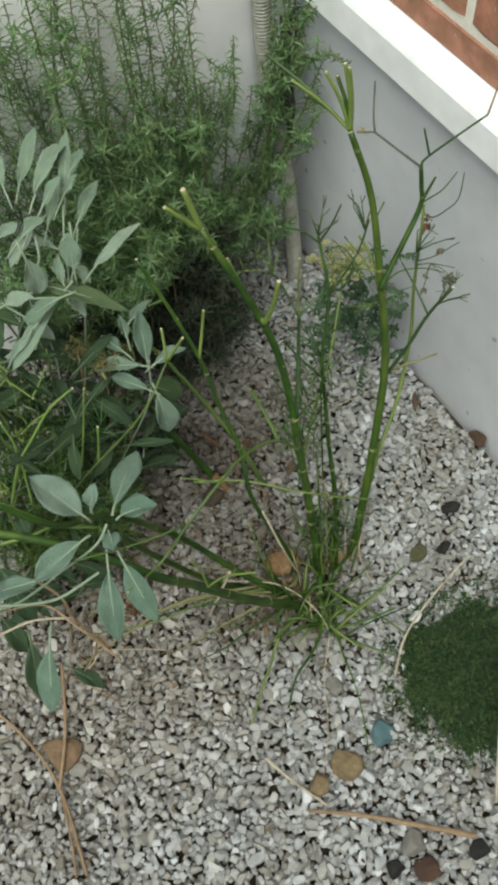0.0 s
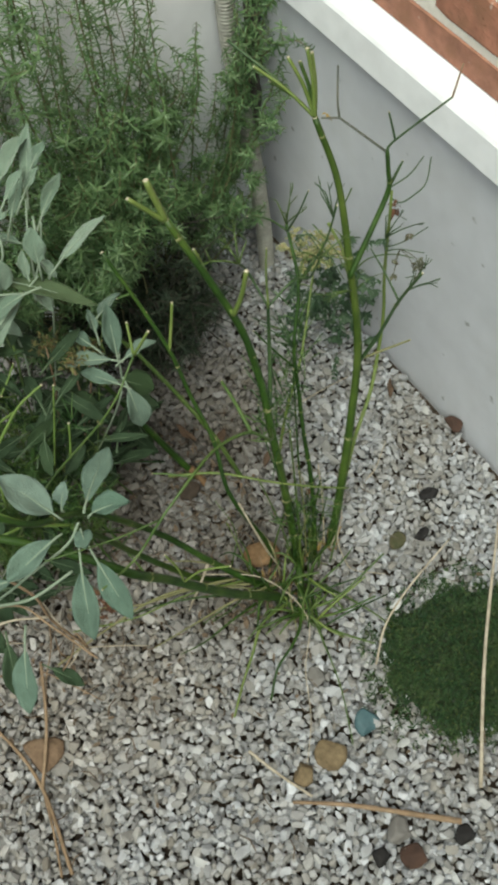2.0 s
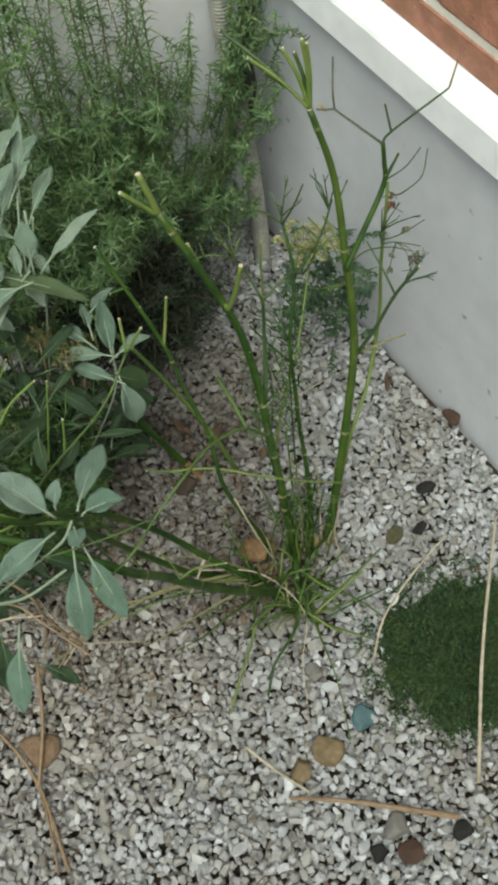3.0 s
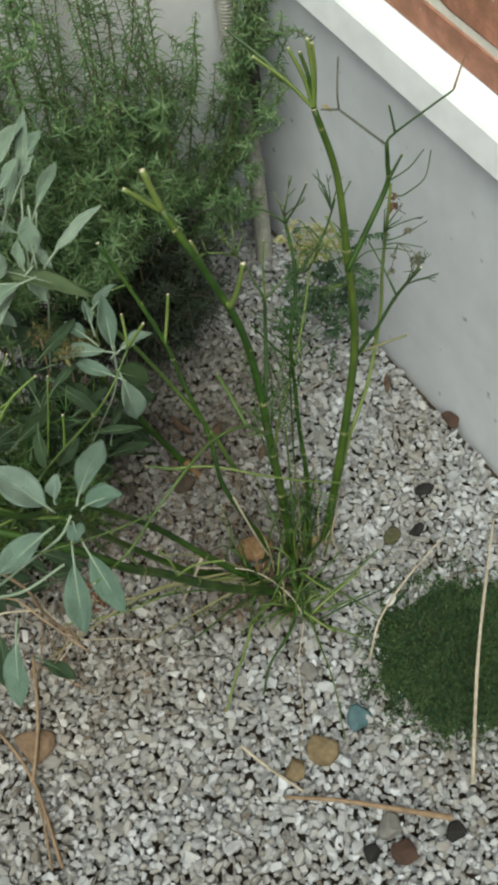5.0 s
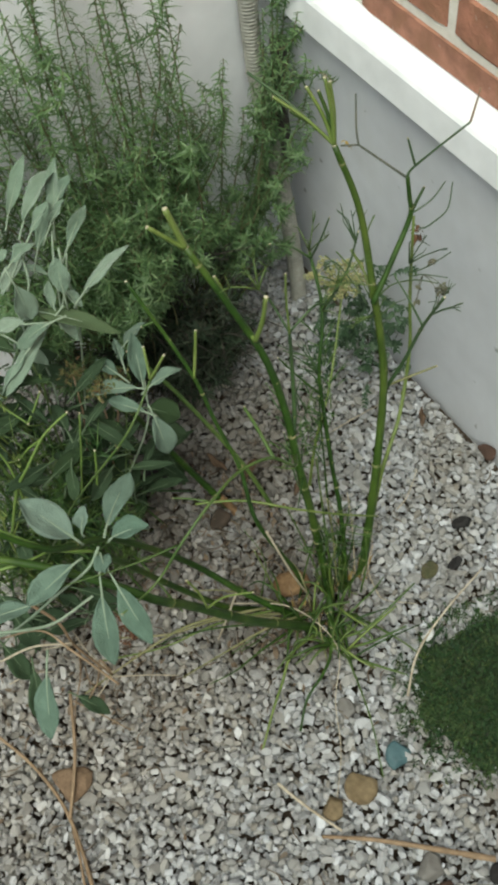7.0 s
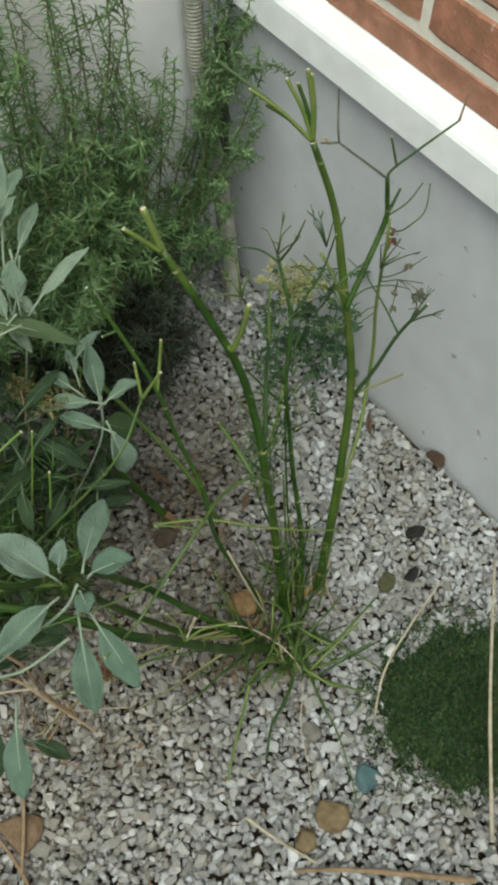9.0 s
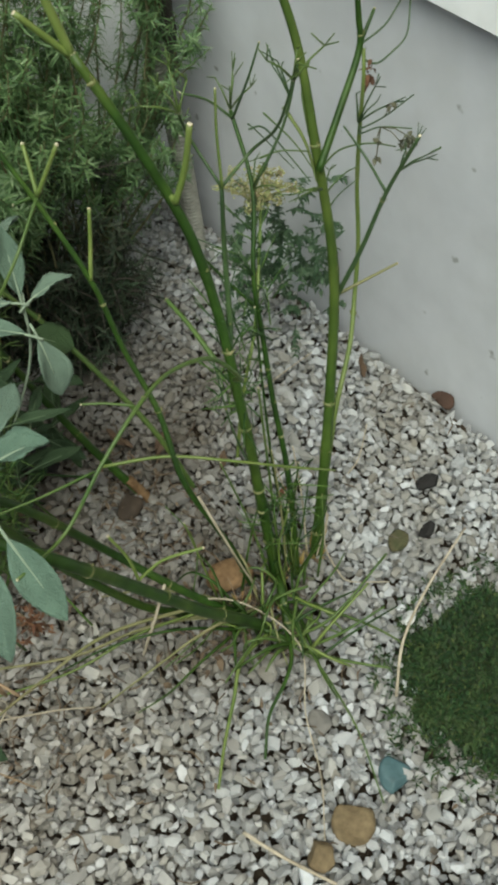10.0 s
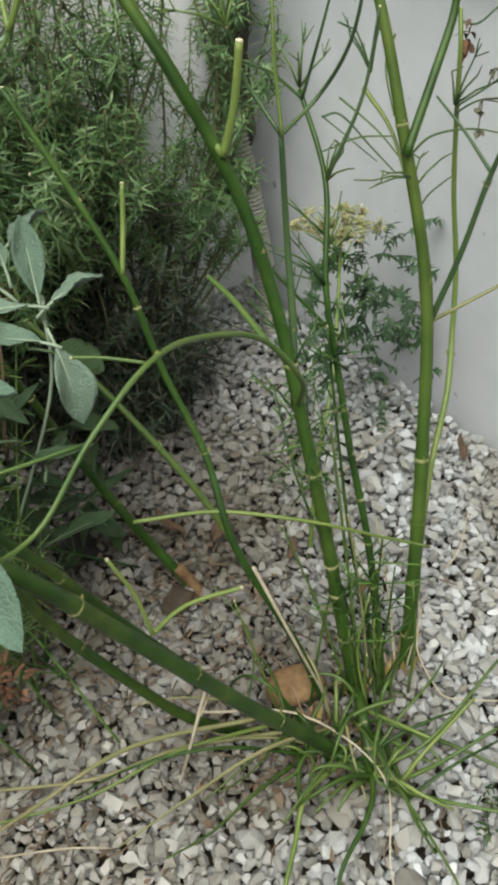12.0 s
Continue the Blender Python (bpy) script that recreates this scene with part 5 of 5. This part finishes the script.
# ---- young feathery foliage among the sage ----
young = thing("young_fennel", (-0.58, 0.03, 0), "bright yellow-green feathery young fennel foliage", "plant")
YR = random.Random(14)
frond_pale, frond_green = Geo(), Geo()
for q in range(52):
    bx, by = -0.58 + YR.gauss(0, 0.06), 0.06 + YR.gauss(0, 0.045)
    tx, ty, tz = -0.565 + YR.gauss(0, 0.06), 0.06 + YR.gauss(0, 0.05), YR.uniform(0.12, 0.36)
    line = smooth_line([(bx, by, -0.01), ((bx + tx) / 2 + YR.gauss(0, 0.015), (by + ty) / 2 + YR.gauss(0, 0.015), tz * 0.55), (tx, ty, tz)], 6)
    g = frond_pale if q % 4 == 0 else frond_green
    g.tube(line, [0.0013 - 0.0007 * k / (len(line) - 1) for k in range(len(line))], 5)
    for k in range(3, len(line)):
        for _ in range(4):
            a = YR.uniform(0, 6.28)
            d = Vector((math.cos(a), math.sin(a), YR.uniform(-0.1, 1.0))).normalized()
            L = YR.uniform(0.012, 0.035)
            p = Vector(line[k])
            e = p + d * L
            g.tube([p, p + d * L * 0.5 + Vector((0, 0, 0.002)), e], [0.0007, 0.0006, 0.0003], 4)
            if YR.random() < 0.7:
                side = Vector((YR.gauss(0, 1), YR.gauss(0, 1), YR.gauss(0.3, 1))).normalized()
                g.tube([p + d * L * 0.5, p + d * L * 0.5 + side * L * 0.5], [0.0005, 0.0003], 4)
for q in range(16):
    tx, ty, tz = -0.585 + YR.gauss(0, 0.045), 0.065 + YR.gauss(0, 0.035), YR.uniform(0.28, 0.42)
    g = Geo()
    line = smooth_line([(tx + YR.gauss(0, 0.03), ty + YR.gauss(0, 0.03), -0.01), (tx + YR.gauss(0, 0.02), ty + YR.gauss(0, 0.02), tz * 0.5), (tx, ty, tz)], 6)
    g.tube(line, [0.0017 - 0.0006 * k / (len(line) - 1) for k in range(len(line))], 6)
    for k in range(5, len(line), 2):
        a = YR.uniform(0, 6.28)
        e = Vector(line[k]) + Vector((math.cos(a), math.sin(a), YR.uniform(0.3, 1.2))) * YR.uniform(0.02, 0.045)
        mid = (Vector(line[k]) + e) / 2 + Vector((0, 0, -0.003))
        g.tube([line[k], mid, e], [0.0011, 0.0010, 0.0009], 5)
        for _ in range(2):
            w = e + Vector((YR.gauss(0, 0.009), YR.gauss(0, 0.009), YR.uniform(0.004, 0.016)))
            g.tube([e, w], [0.0008, 0.0010], 5)
    under(part("stalk", g, M_STALK if q % 3 else M_FENNEL_PALE), young)
for pts, r in (([(-0.624, 0.014, 0.251), (-0.595, 0.016, 0.318), (-0.571, 0.020, 0.343), (-0.545, 0.026, 0.365), (-0.527, 0.026, 0.376), (-0.511, 0.024, 0.385)], 0.0018), ([(-0.545, 0.026, 0.365), (-0.560, 0.032, 0.353), (-0.575, 0.033, 0.343)], 0.0013), ([(-0.571, 0.109, 0.371), (-0.566, 0.090, 0.375), (-0.557, 0.068, 0.372), (-0.549, 0.048, 0.370)], 0.0015),
               ([(-0.549, 0.048, 0.370), (-0.536, 0.052, 0.381), (-0.523, 0.058, 0.393)], 0.0013), ([(-0.603, 0.000, 0.250), (-0.589, 0.028, 0.325), (-0.590, 0.047, 0.358)], 0.0015), ([(-0.631, -0.040, 0.360), (-0.596, -0.083, 0.348), (-0.558, -0.101, 0.326)], 0.0026), ([(-0.650, -0.074, 0.349), (-0.622, -0.084, 0.352), (-0.597, -0.084, 0.347)], 0.0020),
               ([(-0.535, 0.008, 0.261), (-0.515, 0.023, 0.309), (-0.497, 0.037, 0.355)], 0.0013), ([(-0.525, -0.011, 0.266), (-0.513, -0.004, 0.296), (-0.503, 0.005, 0.326)], 0.0017)):
    g = Geo()
    line = smooth_line(pts, 6)
    g.tube(line, [r * (1 - 0.3 * k / (len(line) - 1)) for k in range(len(line))], 7)
    st = under(part("stalk", g, M_YOUNG), young)
    g = Geo()
    end, d = Vector(line[-1]), Vector(line[-1] - line[-2]).normalized()
    g.tube([end, end + d * 0.0016], [r * 0.8, r * 0.7], 7)
    under(part("cut_end", g, M_CUT), st)
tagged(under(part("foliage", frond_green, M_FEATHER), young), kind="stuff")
tagged(under(part("foliage", frond_pale, M_STALK), young), kind="stuff")

# ---- fine green cushion ----
cushion = thing("cushion_plant", (-0.235, -0.375, 0), "dense dark green fine-leaved cushion on the gravel", "plant")
CR = random.Random(9)
LUMPS = [(CR.uniform(-1, 1), CR.uniform(-1, 1), CR.uniform(0.07, 0.22), CR.uniform(-0.007, 0.011)) for _ in range(90)]


def mound(px, py, a):
    """Height of the cushion: a low dome with random lumps and hollows."""
    dome = max(0.0, 1 - px * px - py * py) ** 0.5
    return dome * (0.031 + sum(h * math.exp(-((px - x) ** 2 + (py - y) ** 2) / (r * r)) for x, y, r, h in LUMPS)) - 0.006


g = Geo()
NR, NA = 16, 56
for q in range(NR + 1):
    for k in range(NA):
        a = 2 * math.pi * k / NA
        e = 1 + 0.08 * math.sin(3 * a + 1) + 0.05 * math.sin(7 * a)
        px, py = q / NR * math.cos(a), q / NR * math.sin(a)
        g.v.append((-0.225 + px * 0.098 * e, -0.385 + py * 0.088 * e, mound(px, py, a) - 0.004))
g.f += [(q * NA + k, (q + 1) * NA + k, (q + 1) * NA + (k + 1) % NA, q * NA + (k + 1) % NA) for q in range(NR) for k in range(NA)]
under(part("moss_base", g, M_MOSSBASE), cushion)
g = Geo()
for q in range(22000):
    a, rr = CR.uniform(0, 6.28), math.sqrt(CR.random()) * (1.0 if CR.random() < 0.93 else CR.uniform(1.0, 1.25))
    px, py = rr * math.cos(a), rr * math.sin(a)
    e = 1 + 0.08 * math.sin(3 * a + 1) + 0.05 * math.sin(7 * a) + 0.06 * math.sin(13 * a + 1) * CR.random()
    p = (-0.225 + px * 0.10 * e, -0.385 + py * 0.09 * e, max(-0.002, mound(px, py, a) - 0.003) + CR.uniform(0, 0.006))
    d = (px * 0.5 + CR.gauss(0, 0.8), py * 0.5 + CR.gauss(0, 0.8), CR.uniform(0.0, 1.0))
    lump = 0.55 + 22.0 * max(0.0, p[2])
    g.blade(p, d, CR.uniform(0.0028, 0.0075) * lump * (1.8 if CR.random() < 0.05 else 1.0), CR.uniform(0.0013, 0.0026), CR.uniform(-1.5, 2.5), 0.2, 2)
for q in range(170):
    a, rr = CR.uniform(0, 6.28), math.sqrt(CR.random()) * 1.12
    px, py = rr * math.cos(a), rr * math.sin(a)
    p = Vector((-0.225 + px * 0.10, -0.385 + py * 0.09, max(0.0, mound(px, py, a))))
    for _ in range(9):
        d = (px * 0.6 + CR.gauss(0, 0.6), py * 0.6 + CR.gauss(0, 0.6), CR.uniform(0.1, 1.0))
        g.blade(p + Vector((CR.gauss(0, 0.002), CR.gauss(0, 0.002), 0)), d, CR.uniform(0.005, 0.013), CR.uniform(0.0014, 0.0024), CR.uniform(-0.5, 2.5), 0.2, 3)
for q in range(150):
    a = CR.uniform(0, 6.28)
    rr = CR.uniform(1.0, 1.35)
    p = Vector((-0.225 + rr * math.cos(a) * 0.10, -0.385 + rr * math.sin(a) * 0.09, 0.004))
    for _ in range(7):
        g.blade(p + Vector((CR.gauss(0, 0.004), CR.gauss(0, 0.004), 0)), (CR.gauss(0, 1), CR.gauss(0, 1), CR.uniform(0.2, 1.0)), CR.uniform(0.004, 0.010), CR.uniform(0.0014, 0.0024), CR.uniform(-0.5, 2.0), 0.2, 2)
tagged(under(part("foliage", g, M_MOSS), cushion), kind="stuff")


# ---- loose stones, twigs and litter on the gravel ----
LR = random.Random(17)


def loose_stone(x, y, size, mat, label, z=0.0, turn=0.0, cuts=9):
    me = stone_mesh(LR, size, cuts, "stone", 3)
    me.polygons.foreach_set("use_smooth", [True] * len(me.polygons))
    ob = part("stone", me, mat)
    ob.location, ob.rotation_euler = (x, y, z + size[2] * 0.38), (LR.uniform(-0.15, 0.15), LR.uniform(-0.15, 0.15), turn)
    return tagged(ob, label, "stone", "loose stones on the gravel")


loose_stone(-0.433, -0.384, (0.022, 0.020, 0.012), M_TAN, "tan sandstone pebble on the gravel", turn=0.5)
loose_stone(-0.474, -0.385, (0.014, 0.017, 0.010), M_TAN, "small tan sandstone pebble on the gravel", turn=0.2)
loose_stone(-0.374, -0.380, (0.019, 0.016, 0.007), M_BLUE, "flat dull blue-green chip on the gravel", turn=0.9)
loose_stone(-0.112, -0.184, (0.016, 0.014, 0.010), M_DARK, "blackish stone among white chips", turn=0.3)
loose_stone(-0.354, -0.122, (0.027, 0.021, 0.014), M_ORANGE, "ochre-brown rounded stone at the fennel's foot", turn=-0.7, cuts=3)
loose_stone(-0.012, -0.119, (0.012, 0.016, 0.010), M_REDSTONE, "dark red-brown stone against the wall", turn=0.3)
loose_stone(-0.716, -0.186, (0.026, 0.034, 0.008), M_BROWN, "flat brown stone piece in the gravel", turn=0.4)
loose_stone(-0.454, -0.509, (0.013, 0.012, 0.008), M_DARK, "dark grey stone in the gravel", turn=0.1)
loose_stone(-0.420, -0.500, (0.020, 0.016, 0.009), M_GREYSTONE, "grey-brown stone in the gravel", turn=0.8)
loose_stone(-0.423, -0.530, (0.016, 0.018, 0.009), M_REDSTONE, "dull red stone in the gravel", turn=0.2)
loose_stone(-0.360, -0.545, (0.014, 0.014, 0.009), M_DARK, "dark stone in the gravel", turn=0.6)
loose_stone(-0.191, -0.214, (0.016, 0.013, 0.009), M_OLIVESTONE, "olive-brown weathered stone in the gravel", turn=0.6)
loose_stone(-0.158, -0.224, (0.017, 0.008, 0.005), M_DARK, "thin blackish stone beside an olive-brown one", turn=0.4)
loose_stone(-0.250, -0.282, (0.010, 0.008, 0.006), M_WHITESTONE, "small bright white pebble in the gravel", turn=0.2, cuts=3)
loose_stone(-0.378, 0.018, (0.020, 0.016, 0.010), M_DARKBROWN, "dark brown stone in the shade of the plants", turn=0.6)
loose_stone(-0.419, 0.132, (0.028, 0.022, 0.012), M_DARK, "dark stone in the shade of the plants", turn=0.1)
loose_stone(-0.416, 0.139, (0.018, 0.016, 0.011), M_DARK, "dark squarish stone under the leaning stalks", turn=0.3, cuts=4)
loose_stone(-0.39, -0.30, (0.012, 0.016, 0.008), M_GREYSTONE, "brownish stone in the gravel", turn=0.1)


def twig(pts, r0, r1, mat, label, name="twig", sides=6):
    g = Geo()
    line = smooth_line(pts, 6)
    g.tube(line, [(r0 + (r1 - r0) * q / (len(line) - 1)) * (1 + 0.08 * math.sin(q * 1.7)) for q in range(len(line))], sides)
    return tagged(part(name, g, mat), label, "twig", "dry twigs on the gravel")


twig([(-0.503, -0.403, 0.006), (-0.455, -0.440, 0.008), (-0.40, -0.49, 0.008), (-0.356, -0.532, 0.012)], 0.0022, 0.0042, M_STRAW, "dry tan twig lying on the gravel")
twig([(-0.513, -0.326, 0.012), (-0.500, -0.365, 0.010), (-0.481, -0.411, 0.010)], 0.0020, 0.0016, M_STRAW_PALE, "pale dry stalk lying on the gravel")
twig([(-0.78, -0.06, 0.02), (-0.75, -0.14, 0.010), (-0.740, -0.22, 0.010), (-0.757, -0.322, 0.006)], 0.0020, 0.0024, M_STRAW, "forked dry tan twig on the gravel")
twig([(-0.667, -0.09, 0.03), (-0.70, -0.16, 0.018), (-0.740, -0.22, 0.010)], 0.0020, 0.0022, M_STRAW, "dry tan twig on the gravel")
twig([(-0.742, -0.23, 0.010), (-0.752, -0.27, 0.010), (-0.768, -0.318, 0.008)], 0.0018, 0.0014, M_STRAW, "thin dry tan twig on the gravel")
twig([(-0.322, -0.331, 0.012), (-0.290, -0.305, 0.05), (-0.235, -0.285, 0.06), (-0.150, -0.262, 0.045)], 0.0016, 0.0012, M_STRAW_PALE, "pale arching dry stalk over the green cushion")
twig([(-0.312, -0.516, 0.008), (-0.224, -0.406, 0.075), (-0.108, -0.293, 0.10)], 0.0026, 0.0018, M_STRAW_PALE, "pale straight straw lying across the cushion")


for pts, mt in (
        ([(-0.642, 0.034, 0.012), (-0.629, -0.014, 0.024), (-0.626, -0.049, 0.024), (-0.618, -0.081, 0.024), (-0.607, -0.104, 0.012)], M_STRAW_PALE),
        ([(-0.672, -0.014, 0.012), (-0.649, -0.03, 0.024), (-0.627, -0.037, 0.012)], M_STRAW_PALE),
        ([(-0.634, -0.043, 0.012), (-0.648, -0.079, 0.024), (-0.67, -0.108, 0.024), (-0.685, -0.129, 0.012)], M_STRAW),
        ([(-0.637, -0.064, 0.012), (-0.641, -0.093, 0.024), (-0.632, -0.103, 0.012)], M_STRAW),
        ([(-0.644, -0.111, 0.012), (-0.626, -0.107, 0.024), (-0.606, -0.094, 0.024), (-0.607, -0.077, 0.012)], M_STRAW_PALE),
        ([(-0.73, -0.03, 0.012), (-0.699, -0.039, 0.024), (-0.674, -0.049, 0.012)], M_STRAW_PALE),
        ([(-0.72, -0.008, 0.012), (-0.693, -0.011, 0.012)], M_STRAW_PALE),
        ([(-0.623, -0.093, 0.012), (-0.573, -0.129, 0.024), (-0.543, -0.146, 0.012)], M_STRAW_PALE),
        ([(-0.673, -0.094, 0.012), (-0.646, -0.142, 0.024), (-0.628, -0.171, 0.012)], M_STRAW)):
    twig(pts, 0.0010, 0.0007, mt, "thin curled dry stalk lying on the gravel")


# ---- fallen leaf bits between the chips ----
g = Geo()
for q in range(760):
    k = LR.random()
    if k < 0.25:
        x, y = LR.gauss(-0.365, 0.035), LR.gauss(-0.165, 0.030)
    elif k < 0.6:
        x, y = LR.gauss(-0.58, 0.10), LR.gauss(-0.06, 0.09)
    elif k < 0.8:
        x, y = LR.gauss(-0.36, 0.05), LR.gauss(0.0, 0.06)
    else:
        x, y = LR.uniform(-0.85, -0.03), LR.uniform(-0.55, 0.15)
    if x > -0.015:
        continue
    a = LR.uniform(0, 6.28)
    L = LR.uniform(0.004, 0.013)
    if LR.random() < 0.5:
        g.blade((x, y, LR.uniform(0.003, 0.008)), (math.cos(a), math.sin(a), LR.uniform(-0.1, 0.3)), L, L * LR.uniform(0.2, 0.6), LR.uniform(-0.8, 1.5), 0.4, 3)
    else:
        L *= 2.2
        g.tube([(x, y, 0.005), (x + math.cos(a) * L * 0.5, y + math.sin(a) * L * 0.5, 0.008), (x + math.cos(a + 0.3) * L, y + math.sin(a + 0.3) * L, 0.005)], [0.0007, 0.0008, 0.0005], 5)
tagged(part("leaf_litter", g, M_LITTER), "scattered brown dry leaf and twig bits on the gravel", "leaf litter", kind="stuff")


def dead_leaf(x, y, turn, length, label, mat=M_DEADLEAF):
    me = sage_leaf_mesh(length, length * 0.45, -0.5, "dead_leaf")
    ob = part("dead_leaf", me, mat)
    ob.location, ob.rotation_euler = (x, y, 0.012), (0.4, -0.1, turn)
    return tagged(ob, label, "leaf", "dead leaves on the gravel")


dead_leaf(-0.318, 0.045, 0.6, 0.028, "curled dry red-brown leaf on the gravel")
dead_leaf(-0.330, 0.072, 2.2, 0.032, "curled dry brown leaf in the shade of the fennel")
dead_leaf(-0.06, -0.035, 1.2, 0.025, "small dry brown leaf near the wall")
dead_leaf(-0.255, -0.09, 0.3, 0.014, "small dry orange-brown leaf behind the stalks", M_WITHER)
dead_leaf(-0.275, -0.02, 0.9, 0.02, "dry brown leaf on the gravel")


# ---- bricks, course by course ----
def brick_mesh(length, height, seed):
    r = random.Random(seed)
    bm = bmesh.new()
    bmesh.ops.create_cube(bm, size=1.0)
    bmesh.ops.bevel(bm, geom=bm.edges[:], offset=0.06, segments=1, affect="EDGES")
    for v in bm.verts:
        v.co = Vector((v.co.x * 0.03 * (1 + r.uniform(-0.02, 0.02)), v.co.y * length + r.uniform(-0.0008, 0.0008), v.co.z * height + r.uniform(-0.0008, 0.0008)))
    me = bpy.data.meshes.new("brick")
    bm.to_mesh(me)
    bm.free()
    return me


LEN, PITCH = 0.316, 0.061
brick_shapes = [brick_mesh(LEN - 0.010, PITCH - 0.010, q) for q in range(5)]
first_shapes = [brick_mesh(LEN - 0.010, 0.036, 10 + q) for q in range(3)]
for me in brick_shapes + first_shapes:
    me.materials.append(M_BRICK)
BR = random.Random(3)
rest = Geo()
for row in range(32):
    z = 0.530 if row == 0 else 0.553 + PITCH * (row - 0.5)
    for k in range(-9, 3):
        y = (0.072 if row % 2 else 0.072 + LEN / 2) + LEN * (k - 0.5)
        if y > YC + 0.10 or y < -2.85:
            continue
        if row < 8:
            brick = new("brick", BR.choice(first_shapes if row == 0 else brick_shapes))
            brick.parent = mortar_east
            brick.location = (0.0265 + BR.uniform(-0.0008, 0.0008), y, z)
        else:
            h = PITCH / 2 - 0.005
            box(rest, 0.0115, y - LEN / 2 + 0.005, z - h, 0.035, y + LEN / 2 - 0.005, z + h)
tagged(part("bricks", rest, M_BRICKS, mortar_east, smooth=False), kind="stuff")

# ---- single marble chips where the path passes nearest ----
chip_meshes = []
for vs, fs in shapes:
    me = bpy.data.meshes.new("chip")
    me.from_pydata([tuple(p) for p in vs], [], [tuple(f) for f in fs.tolist()])
    me.materials.append(M_CHIP)
    chip_meshes.append(me)
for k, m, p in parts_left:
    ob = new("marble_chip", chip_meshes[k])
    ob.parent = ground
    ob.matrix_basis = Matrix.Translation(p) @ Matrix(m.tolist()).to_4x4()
